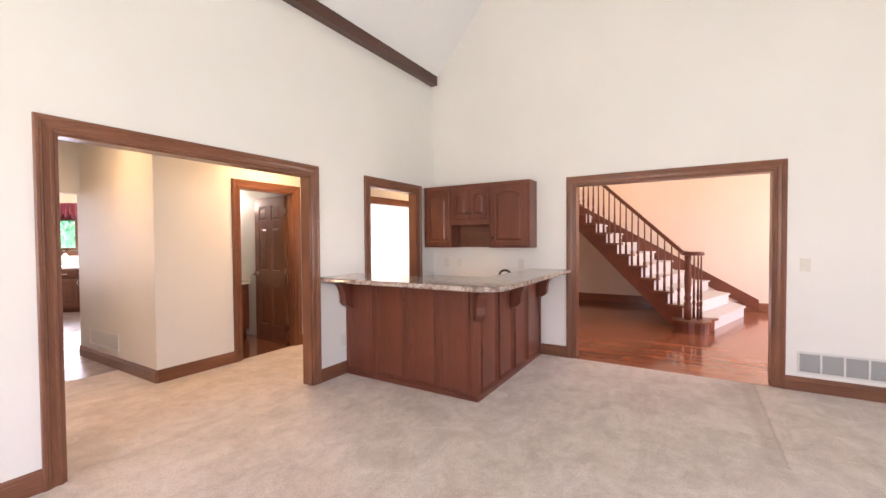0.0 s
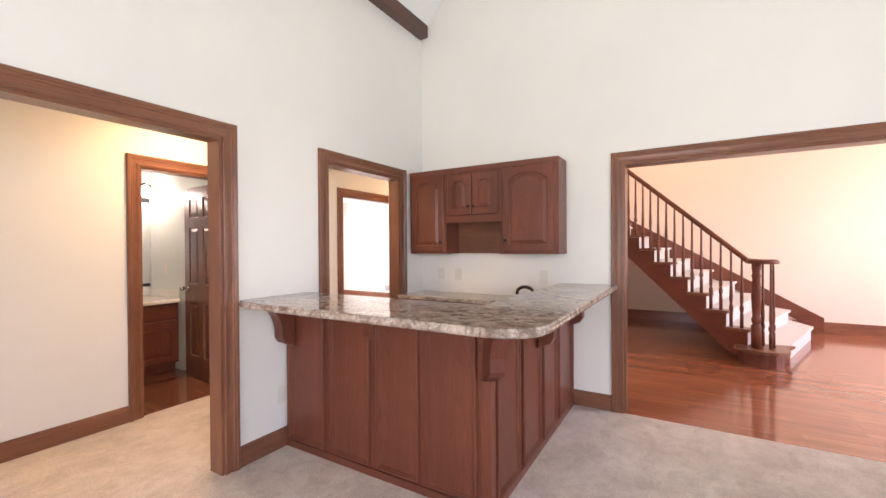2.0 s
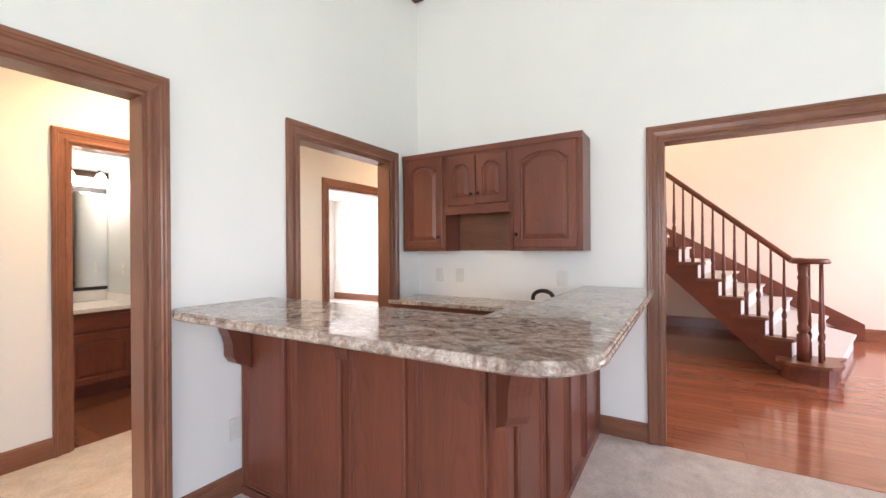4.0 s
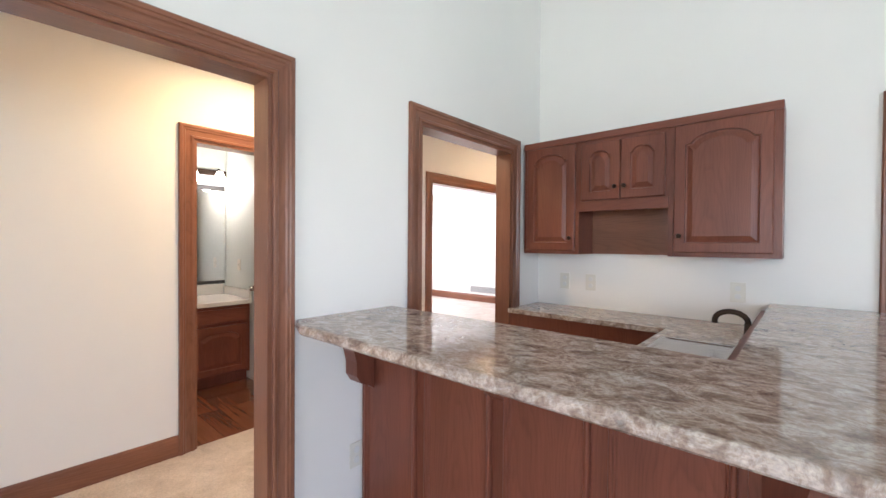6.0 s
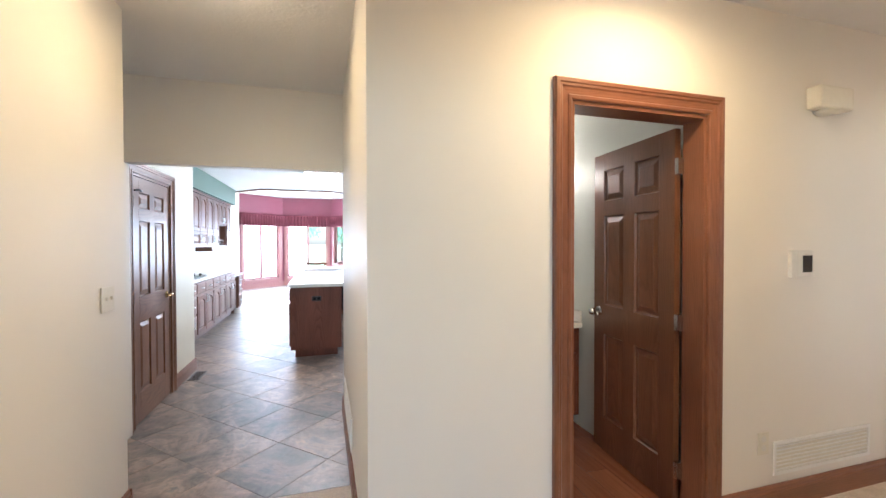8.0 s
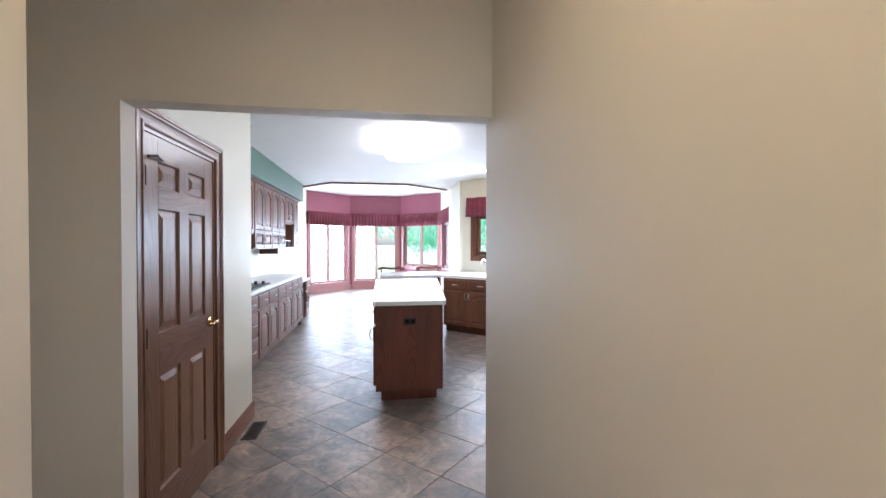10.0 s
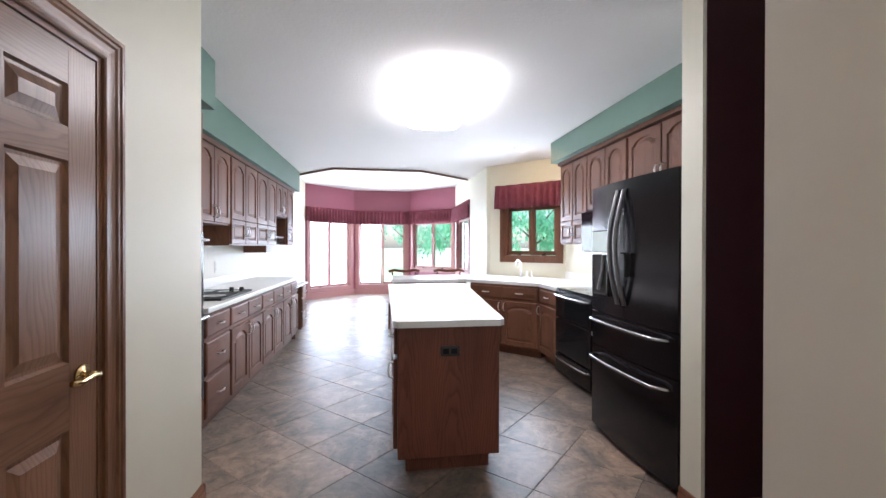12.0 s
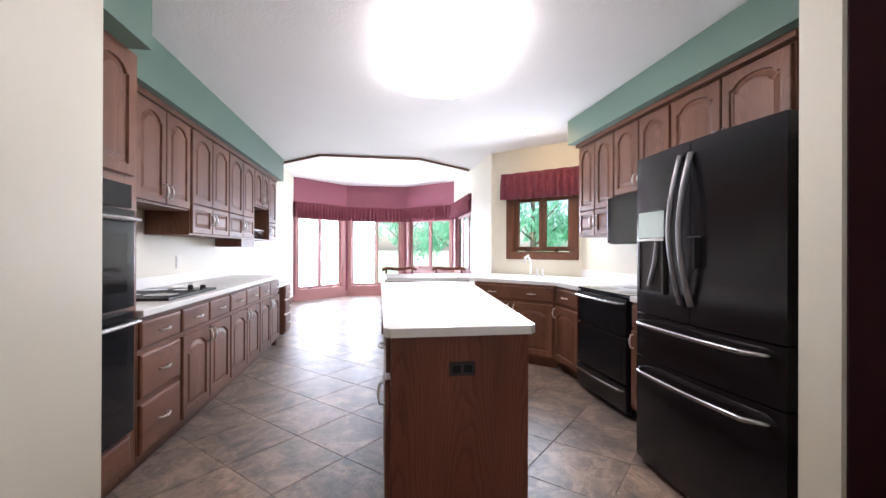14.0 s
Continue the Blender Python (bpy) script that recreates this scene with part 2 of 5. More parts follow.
def carpet():
    m, nt, b = nodes_of("beige_carpet", 0.95)
    v = coords(nt, (1, 1, 1))
    n1 = noise_tex(nt, v, 3.2, 5, 0.65, 0.8)
    n2 = noise_tex(nt, v, 95, 4, 0.75)
    n3 = noise_tex(nt, v, 14, 4, 0.7, 1.0)
    c = ramp(nt, n1, [(0.33, (0.56, 0.465, 0.385)), (0.5, (0.64, 0.545, 0.46)), (0.66, (0.70, 0.61, 0.53))])
    c = mixed(nt, c, ramp(nt, n3, [(0.3, (0.90, 0.89, 0.88)), (0.62, (1.04, 1.04, 1.04))]), 1.0, "MULTIPLY")
    c = mixed(nt, c, ramp(nt, n2, [(0.25, (0.6, 0.58, 0.56)), (0.6, (1.1, 1.1, 1.1))]), 0.8, "MULTIPLY")
    # strokes left by the vacuum cleaner, and a darker band running out from the foyer opening
    n5 = noise_tex(nt, coords(nt, (2.2, 1.2, 1), (0, 0, 0.5)), 1.9, 6, 0.72, 1.2)
    c = mixed(nt, c, ramp(nt, n5, [(0.40, (0.90, 0.885, 0.87)), (0.50, (1.0, 1.0, 1.0)), (0.62, (1.06, 1.06, 1.06))]), 1.0, "MULTIPLY")
    sp = nt.nodes.new("ShaderNodeSeparateXYZ")
    nt.links.new(v, sp.inputs[0])
    off = maths(nt, "SUBTRACT", maths(nt, "MULTIPLY_ADD", n3, 0.06, sp.outputs[0]), 1.23)
    band = ramp(nt, maths(nt, "MULTIPLY_ADD", off, 4.0, 0.5), [(0.10, (1, 1, 1)), (0.28, (0.78, 0.75, 0.73)), (0.55, (0.82, 0.79, 0.77)), (0.62, (0.60, 0.57, 0.56)), (0.68, (1, 1, 1))])
    reach = maths(nt, "MULTIPLY", maths(nt, "GREATER_THAN", sp.outputs[1], 3.3), maths(nt, "MINIMUM", maths(nt, "MULTIPLY", n5, 1.4), 1.0))
    c = mixed(nt, c, mixed(nt, (1.0, 1.0, 1.0), band, reach), 1.0, "MULTIPLY")
    nt.links.new(c, b.inputs["Base Color"])
    b.inputs["Sheen Weight"].default_value = 0.25
    mx = nt.nodes.new("ShaderNodeMath")
    mx.operation = "MULTIPLY_ADD"
    nt.links.new(n3, mx.inputs[0])
    mx.inputs[1].default_value = 1.5
    nt.links.new(n2, mx.inputs[2])
    bumped(nt, b, mx.outputs[0], 0.8, 0.006)
    return m


def slate():
    m, nt, b = nodes_of("slate_look_tile", 0.38)
    oi = nt.nodes.new("ShaderNodeObjectInfo")
    add = nt.nodes.new("ShaderNodeVectorMath")
    add.operation = "MULTIPLY_ADD"
    tc = nt.nodes.new("ShaderNodeTexCoord")
    nt.links.new(oi.outputs["Random"], add.inputs[0])
    add.inputs[1].default_value = (37, 91, 17)
    nt.links.new(tc.outputs["Object"], add.inputs[2])
    n1 = noise_tex(nt, add.outputs[0], 2.4, 7, 0.62, 1.5)
    n2 = noise_tex(nt, add.outputs[0], 13, 6, 0.65, 1.2)
    c = ramp(nt, n1, [(0.30, (0.085, 0.075, 0.070)), (0.42, (0.155, 0.135, 0.120)), (0.50, (0.205, 0.165, 0.140)), (0.58, (0.31, 0.235, 0.185)), (0.66, (0.17, 0.155, 0.145)), (0.78, (0.11, 0.105, 0.10))])
    c2 = ramp(nt, n2, [(0.34, (0.55, 0.53, 0.53)), (0.52, (1, 1, 1)), (0.62, (1.1, 1.05, 1.0)), (0.68, (1.65, 1.5, 1.35))])
    c = mixed(nt, c, c2, 0.72, "MULTIPLY")
    r = ramp(nt, oi.outputs["Random"], [(0.0, (0.80, 0.78, 0.76)), (0.5, (1.06, 1.02, 0.98)), (1.0, (1.30, 1.19, 1.07))])
    c = mixed(nt, c, r, 1.0, "MULTIPLY")
    nt.links.new(c, b.inputs["Base Color"])
    bumped(nt, b, n2, 0.35, 0.003)
    return m


def planks(name="red_oak_floor", c1=(0.41, 0.150, 0.075, 1), c2=(0.32, 0.105, 0.052, 1), row=0.083):
    m, nt, b = nodes_of(name, 0.16)
    br = nt.nodes.new("ShaderNodeTexBrick")
    nt.links.new(coords(nt, (1, 1, 1)), br.inputs["Vector"])
    br.inputs["Scale"].default_value = 1.0
    br.inputs["Brick Width"].default_value, br.inputs["Row Height"].default_value = 1.1, row
    br.inputs["Mortar Size"].default_value = 0.0012
    br.inputs["Color1"].default_value = c1
    br.inputs["Color2"].default_value = c2
    br.inputs["Mortar"].default_value = (0.06, 0.02, 0.01, 1)
    br.offset = 0.37
    n = noise_tex(nt, coords(nt, (2, 40, 40)), 1.0, 4, 0.6, 1.0)
    c = mixed(nt, br.outputs[0], ramp(nt, n, [(0.3, (0.72, 0.7, 0.68)), (0.65, (1.1, 1.1, 1.1))]), 0.8, "MULTIPLY")
    nt.links.new(c, b.inputs["Base Color"])
    b.inputs["Coat Weight"].default_value, b.inputs["Coat Roughness"].default_value = 0.4, 0.1
    bumped(nt, b, noise_tex(nt, coords(nt, (1, 1, 1)), 5, 2), 0.06, 0.004)
    return m


def fabric():
    m, nt, b = nodes_of("burgundy_fabric", 0.85)
    n = noise_tex(nt, coords(nt, (1, 1, 1)), 18, 4, 0.7)
    n2 = noise_tex(nt, coords(nt, (1, 1, 1)), 300, 2)
    c = ramp(nt, n, [(0.30, (0.16, 0.030, 0.048)), (0.6, (0.205, 0.043, 0.064)), (0.80, (0.25, 0.065, 0.085))])
    nt.links.new(c, b.inputs["Base Color"])
    bumped(nt, b, n2, 0.4, 0.001)
    return m


def glass():
    m = bpy.data.materials.new("window_glass")
    m.use_nodes = True
    nt = m.node_tree
    b = nt.nodes["Principled BSDF"]
    b.inputs["Roughness"].default_value = 0.02
    b.inputs["Transmission Weight"].default_value = 1.0
    b.inputs["IOR"].default_value = 1.05
    return m


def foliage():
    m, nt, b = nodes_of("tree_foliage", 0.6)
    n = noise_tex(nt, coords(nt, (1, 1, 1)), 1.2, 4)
    # Leaf colours lifted above natural green to hold the glare of daylight
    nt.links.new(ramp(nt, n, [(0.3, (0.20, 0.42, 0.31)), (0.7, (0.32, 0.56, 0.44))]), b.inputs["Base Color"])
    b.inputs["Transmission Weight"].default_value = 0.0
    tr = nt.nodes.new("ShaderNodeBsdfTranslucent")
    # translucent tint lifted likewise
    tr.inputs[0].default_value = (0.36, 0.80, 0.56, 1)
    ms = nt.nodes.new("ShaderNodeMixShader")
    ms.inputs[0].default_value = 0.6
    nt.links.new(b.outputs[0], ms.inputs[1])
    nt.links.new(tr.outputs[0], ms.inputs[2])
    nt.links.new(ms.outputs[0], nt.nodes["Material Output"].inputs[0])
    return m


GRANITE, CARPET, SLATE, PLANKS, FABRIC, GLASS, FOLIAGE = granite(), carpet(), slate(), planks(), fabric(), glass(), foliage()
BATHFLOOR = planks("dark_wood_vinyl", (0.25, 0.100, 0.055, 1), (0.17, 0.062, 0.035, 1), 0.15)
GROUT = plain("tile_grout", (0.11, 0.095, 0.082), 0.8)
# Lawn paler than real grass, its colour standing in for overbright daylight
GRASS = paint("lawn", (0.30, 0.42, 0.28), 0.9, 0.3, 0.6, 40)
BARK = plain("tree_bark", (0.20, 0.17, 0.13), 0.9)
STAIRCARPET = plain("pale_stair_carpet", (0.68, 0.66, 0.64), 0.95)
COUNTER_BATH = plain("cultured_marble", (0.80, 0.77, 0.70), 0.2)
COOKGLASS = plain("cooktop_glass", (0.015, 0.015, 0.017), 0.06)
for _gloss in (BLACK, COOKGLASS):
    _gloss.node_tree.nodes["Principled BSDF"].inputs["Specular IOR Level"].default_value = 0.26
PANELGREY = plain("pale_display_panel", (0.50, 0.60, 0.57), 0.12)
OUTLETB = plain("brown_plate", (0.022, 0.014, 0.012), 0.3)

# ---- mesh helpers ----


def box(bm, x0, x1, y0, y1, z0, z1, r=0.0):
    x0, x1, y0, y1, z0, z1 = min(x0, x1), max(x0, x1), min(y0, y1), max(y0, y1), min(z0, z1), max(z0, z1)
    out = bmesh.ops.create_cube(bm, size=1.0, matrix=Matrix.Translation(((x0 + x1) / 2, (y0 + y1) / 2, (z0 + z1) / 2)) @ Matrix.Diagonal((x1 - x0, y1 - y0, z1 - z0, 1)))
    if r > 0:
        es = list({e for v in out["verts"] for e in v.link_edges})
        bmesh.ops.bevel(bm, geom=es, offset=r, segments=2, affect="EDGES", profile=0.6)


def cyl(bm, p, q, r, n=12, r2=None):
    p, q = Vector(p), Vector(q)
    d = q - p
    m = Matrix.Translation((p + q) / 2) @ d.to_track_quat("Z", "Y").to_matrix().to_4x4()
    bmesh.ops.create_cone(bm, cap_ends=True, segments=n, radius1=r, radius2=r if r2 is None else r2, depth=d.length, matrix=m)


def lathe(bm, prof, n=16, at=(0, 0, 0)):
    rings = []
    for r, z in prof:
        rings.append([bm.verts.new((at[0] + r * math.cos(a * 2 * math.pi / n), at[1] + r * math.sin(a * 2 * math.pi / n), at[2] + z)) for a in range(n)])
    for lo, hi in zip(rings, rings[1:]):
        for k in range(n):
            bm.faces.new((lo[k], lo[(k + 1) % n], hi[(k + 1) % n], hi[k]))
    bm.faces.new(rings[0][::-1])
    bm.faces.new(rings[-1])


def tube(bm, pts, r, n=8):
    pts = [Vector(p) for p in pts]
    spans = [max(p[k] for p in pts) - min(p[k] for p in pts) for k in range(3)]
    flat = spans.index(min(spans))
    up = Vector([1.0 if k == flat else 0.0 for k in range(3)])
    rings = []
    for i, p in enumerate(pts):
        d = (pts[min(i + 1, len(pts) - 1)] - pts[max(i - 1, 0)]).normalized()
        a = d.cross(up).normalized()
        b = d.cross(a)
        rings.append([bm.verts.new(p + r * (a * math.cos(k * 2 * math.pi / n) + b * math.sin(k * 2 * math.pi / n))) for k in range(n)])
    for lo, hi in zip(rings, rings[1:]):
        for k in range(n):
            bm.faces.new((lo[k], lo[(k + 1) % n], hi[(k + 1) % n], hi[k]))
    bm.faces.new(rings[0][::-1])
    bm.faces.new(rings[-1])


def rings_to_mesh(bm, loops, cap=True, back=True):
    vs = [[bm.verts.new(p) for p in lp] for lp in loops]
    n = len(vs[0])
    for a, b in zip(vs, vs[1:]):
        for k in range(n):
            bm.faces.new((a[k], a[(k + 1) % n], b[(k + 1) % n], b[k]))
    if back:
        bm.faces.new(vs[0][::-1])
    if cap:
        bm.faces.new(vs[-1])


def prism(bm, outline, z0, z1):
    n = len(outline)
    a = [bm.verts.new((x, y, z0)) for x, y in outline]
    b = [bm.verts.new((x, y, z1)) for x, y in outline]
    bm.faces.new(a[::-1])
    bm.faces.new(b)
    for k in range(n):
        bm.faces.new((a[k], a[(k + 1) % n], b[(k + 1) % n], b[k]))


def mesh_ob(name, bm, mat, smooth=False):
    bmesh.ops.recalc_face_normals(bm, faces=bm.faces)
    me = bpy.data.meshes.new(name)
    bm.to_mesh(me)
    bm.free()
    me.materials.append(mat)
    if smooth:
        for p in me.polygons:
            p.use_smooth = True
    return new(name, me)


def part(name, bm, mat, parent, label="", smooth=False):
    ob = mesh_ob(name, bm, mat, smooth)
    ob.parent = parent
    return tagged(ob, label)


def B(*boxes, r=0.0):
    bm = bmesh.new()
    for b in boxes:
        box(bm, *b, r=r)
    return bm


def thing(name, label, category, x=0, y=0, z=0, turn=0.0, group=""):
    ob = new(name)
    ob.empty_display_size = 0.1
    ob.matrix_world = pose(x, y, z, 0, 0, turn)
    return tagged(ob, label, category, group)


def setting(name, bm, mat, label="", smooth=False):
    return tagged(mesh_ob(name, bm, mat, smooth), label, "", "", "structure")


def sempty(name, x=0, y=0, z=0, turn=0.0, label=""):
    ob = new(name)
    ob.matrix_world = pose(x, y, z, 0, 0, turn)
    return tagged(ob, label, "", "", "structure")


def wall(name, axis, t0, t1, a0, a1, z0, z1, openings, mat, label=""):
    """A wall along y (axis x) or along x (axis y), with openings (a, b, bottom, top)."""
    bm = bmesh.new()

    def seg(a, b, lo, hi):
        if b - a > 0.001 and hi - lo > 0.001:
            if axis == "x":
                box(bm, t0, t1, a, b, lo, hi)
            else:
                box(bm, a, b, t0, t1, lo, hi)
    cur = a0
    for a, b, lo, hi in sorted(openings):
        seg(cur, a, z0, z1)
        seg(a, b, z0, lo)
        seg(a, b, hi, z1)
        cur = b
    seg(cur, a1, z0, z1)
    return setting(name, bm, mat, label)


CASING_PROFILE = [(0, 0), (0, 0.012), (0.006, 0.016), (0.018, 0.016), (0.022, 0.011), (0.034, 0.012), (0.050, 0.015), (0.056, 0.021), (0.066, 0.021), (0.070, 0.026), (0.084, 0.026), (0.090, 0.020), (0.090, 0)]


def casing(parent, a, b, zt, y, side, mat=None, name="casing"):
    """Moulded trim round an opening from a to b in the parent's local x; side -1 stands out to -y."""
    runs = (((a, 0, -1, 0), (a, zt, -1, 1)), ((a, zt, -1, 1), (b, zt, 1, 1)), ((b, zt, 1, 1), (b, 0, 1, 0)))
    for k, ends in enumerate(runs):
        bm = bmesh.new()
        rows = [[bm.verts.new((x + sx * u, y + side * v, z + sz * u)) for u, v in CASING_PROFILE] for x, z, sx, sz in ends]
        for i in range(len(CASING_PROFILE) - 1):
            bm.faces.new((rows[0][i], rows[0][i + 1], rows[1][i + 1], rows[1][i]))
        part(name + ("_head" if k == 1 else "_leg"), bm, (DOOR_X if mat else OAK_X) if k == 1 else mat or OAK, parent)


def cased_opening(name, x, y, turn, width, zt, depth, mat=None, back=True, label="reddish oak cased opening with moulded trim"):
    """Local x runs along the wall from the opening's start, the wall fills y 0..depth."""
    t = sempty(name, x, y, 0, turn, label)
    casing(t, 0, width, zt, 0, -1, mat)
    if back:
        casing(t, 0, width, zt, depth, 1, mat)
    bm = bmesh.new()
    box(bm, 0, 0.018, -0.002, depth + 0.002, 0, zt)
    box(bm, width - 0.018, width, -0.002, depth + 0.002, 0, zt)
    part("jamb", bm, mat or OAK, t)
    part("head_jamb", B((0.018, width - 0.018, -0.002, depth + 0.002, zt - 0.018, zt)), OAK_X, t)
    return t


def baseboard(x0, y0, x1, y1, nx, ny, mat=None, h=0.13):
    """Along the foot of a wall, standing out along (nx, ny)."""
    bm = bmesh.new()
    prof = [(0, 0), (0.016, 0), (0.016, h - 0.035), (0.012, h - 0.028), (0.012, h - 0.012), (0.007, h), (0, h)]
    a = [bm.verts.new((x0 + nx * u, y0 + ny * u, z)) for u, z in prof]
    b = [bm.verts.new((x1 + nx * u, y1 + ny * u, z)) for u, z in prof]
    for k in range(len(prof)):
        k2 = (k + 1) % len(prof)
        bm.faces.new((a[k], a[k2], b[k2], b[k]))
    bm.faces.new(a[::-1])
    bm.faces.new(b)
    m = mat or (OAK_X if abs(nx) < 0.5 else OAK_Y)
    return setting("baseboard", bm, m)


OAK_Y = wood("oak_trim_y", (0.265, 0.110, 0.060), (0.10, 0.034, 0.019), "y")

# ---- large structure ----
XW, YN = -2.43, 5.0
setting("ground", B((-600, 600, -600, 600, -0.6, -0.45)), GRASS, "green lawn round the house")
setting("floor", B((-4.685, 4.4, -3.0, 5.0, -0.12, 0.0), (-3.95, -2.57, 5.0, 8.6, -0.12, 0.0)), CARPET, "beige plush carpet with vacuum marks")
setting("floor_foyer", B((-2.57, 4.4, 5.0, 9.9, -0.12, 0.002)), PLANKS, "glossy red oak strip floor")
setting("floor_bath", B((-5.6, -3.86, 2.18, 3.8, -0.12, 0.003)), BATHFLOOR, "dark wood-look bathroom floor")
setting("floor_dining", B((-8.5, -3.95, 5.22, 9.85, -0.12, 0.001)), CARPET, "beige carpet")
setting("subfloor", B((-17.2, -4.685, -0.7, 5.22, -0.12, -0.004)), GROUT, "grout bed under the tiles")

wall("wall_west", "x", XW - 0.12, XW, -3.0, YN, 0, 7.4, [(0.96, 2.81, 0, 2.05), (3.65, 4.59, 0, 2.05)], WALL, "off-white painted wall under the sloped ceiling")
wall("wall_north", "y", YN, YN + 0.14, XW - 0.14, 4.54, 0, 7.4, [(-0.46, 1.375, 0, 2.05)], WALL, "off-white painted gable wall")
wall("wall_east", "x", 4.4, 4.54, -3.0, 9.9, 0, 7.4, [(-1.6, 1.6, 0.6, 2.7), (6.3, 8.9, 0.3, 3.0)], WALL)
wall("wall_south", "y", -3.14, -3.0, XW - 0.14, 4.54, 0, 7.4, [(-1.6, 0.8, 0.6, 2.5)], WALL)
bm = bmesh.new()
for xs in (((-2.6, 3.40), (1.0, 7.54)), ((1.0, 7.54), (4.54, 3.47))):
    (xa, za), (xb, zb) = xs
    vs = [bm.verts.new(p) for p in ((xa, -3.1, za), (xb, -3.1, zb), (xb, 5.0, zb), (xa, 5.0, za), (xa, -3.1, za + 0.15), (xb, -3.1, zb + 0.15), (xb, 5.0, zb + 0.15), (xa, 5.0, za + 0.15))]
    for f in ((0, 1, 2, 3), (7, 6, 5, 4), (0, 4, 5, 1), (1, 5, 6, 2), (2, 6, 7, 3), (3, 7, 4, 0)):
        bm.faces.new([vs[k] for k in f])
setting("ceiling", bm, CEIL, "white sloped cathedral ceiling")
setting("ceiling_beam", B((-2.43, -2.33, -3.0, 4.97, 3.565, 3.69), r=0.004), BEAM, "dark stained wooden beam along the wall top")

wall("wall_hall_south", "y", 0.79, 0.91, -4.76, -2.55, 0, 2.75, [], HALLW)
wall("wall_recess", "x", -4.76, -4.64, -0.7, 0.79, 0, 2.75, [], HALLW)
wall("wall_hall_end", "y", -0.7, -0.57, -5.79, -4.76, 0, 2.75, [], HALLW)
wall("wall_kitchen_header", "x", -5.79, -5.69, -0.57, 2.06, 0, 2.75, [(0.535, 2.06, 0, 2.005)], HALLW, "warm beige wall above the kitchen opening")
wall("wall_hall_north", "y", 2.06, 2.18, -5.79, -3.83, 0, 2.75, [], HALLW)
wall("wall_bath", "x", -3.95, -3.83, 2.18, 9.85, 0, 2.75, [(2.95, 3.725, 0, 2.05), (5.22, 7.37, 0, 2.05)], HALLW)
wall("wall_bath_north", "y", 3.80, 3.92, -5.6, -3.95, 0, 2.75, [], paint("bath_wall_paint", (0.62, 0.65, 0.60), 0.5))
wall("wall_bath_west", "x", -5.79, -5.60, 2.18, 5.1, 0, 2.75, [], paint("bath_wall_paint_west", (0.62, 0.65, 0.60), 0.5))
wall("wall_dining_south", "y", 5.10, 5.22, -8.5, -3.95, 0, 2.75, [], WALL)
wall("wall_dining_north", "y", 9.85, 9.99, -8.6, -3.83, 0, 2.75, [], WALL)
wall("wall_dining_west", "x", -8.64, -8.5, 5.22, 9.99, 0, 2.75, [(6.0, 9.2, 0.7, 2.1)], WALL)
wall("wall_hall_far", "y", 8.6, 8.72, -3.83, -2.57, 0, 2.75, [], HALLW)
wall("wall_foyer_west", "x", -2.57, -2.45, 5.14, 9.9, 0, 6.0, [], FOYER)
wall("wall_foyer_north", "y", 9.80, 9.94, -2.57, 2.75, 0, 6.0, [], FOYER, "peach tinted painted wall behind the staircase")
wall("wall_foyer_corner", "y", 9.94, 10.08, 2.6, 4.54, 0, 6.0, [], TEAL)
setting("foyer_wall_face", B((-0.46 - 2.1, -0.57, 5.14, 5.146, 0, 6.0)), FOYER)
setting("ceiling_foyer", B((-2.57, 4.54, 5.14, 10.08, 5.6, 5.75)), CEIL)
setting("ceiling_hall", B((-5.69, -2.57, -0.7, 8.6, 2.63, 2.75)), CEIL, "white textured hall ceiling")
setting("ceiling_dining", B((-8.64, -3.95, 5.22, 9.99, 2.63, 2.75)), CEIL)

wall("wall_pantry", "y", 0.385, 0.505, -7.425, -5.79, 0, 2.61, [(-6.68, -5.89, 0, 1.965)], KWALL, "pale cream kitchen wall")
wall("wall_pantry_return", "x", -7.425, -7.305, -0.41, 0.385, 0, 2.61, [], KWALL)
wall("wall_closet", "y", -0.30, -0.22, -7.305, -5.79, 0, 2.61, [], KWALL)
wall("wall_kitchen_south", "y", -0.55, -0.41, -12.60, -7.305, 0, 2.95, [], KWALL)
wall("wall_nook_south", "y", -0.67, -0.53, -15.9, -12.55, 0, 2.95, [], KWALL)
wall("wall_kitchen_north", "y", 3.93, 4.05, -10.55, -7.066, 0, 2.61, [], KWALL)
wall("wall_kitchen_stub", "x", -7.066, -6.93, 2.93, 5.10, 0, 2.61, [], KWALL, "narrow cream wall end beside the refrigerator")
setting("wall_maroon", B((-6.93, -6.924, 2.95, 5.10, 0, 2.60)), MAROON, "deep maroon painted wall")
setting("wall_maroon_north", B((-6.924, -5.79, 5.094, 5.10, 0, 2.60)), MAROON, "deep maroon painted wall")
wall("wall_nook_north", "y", 3.31, 3.45, -15.88, -12.5, 0, 2.95, [(-15.60, -13.80, 0.72, 2.06)], KWALL)
wall("wall_nook_return", "x", -12.62, -12.50, 3.02, 3.31, 0, 2.95, [], KWALL)
wall("wall_nook_side", "y", 3.02, 3.16, -12.50, -11.38, 0, 2.95, [], KWALL)


def local_wall(name, x, y, turn, length, h, openings, mat, thick=0.14, label=""):
    """A wall whose inner face runs from (x, y) along the turned x axis; the body lies on +y."""
    bm = bmesh.new()
    cur = 0
    for a, b, lo, hi in openings:
        box(bm, cur, a, 0, thick, 0, h)
        box(bm, a, b, 0, thick, 0, lo)
        box(bm, a, b, 0, thick, hi, h)
        cur = b
    box(bm, cur, length, 0, thick, 0, h)
    ob = setting(name, bm, mat, label)
    ob.matrix_world = pose(x, y, 0, 0, 0, turn)
    return ob


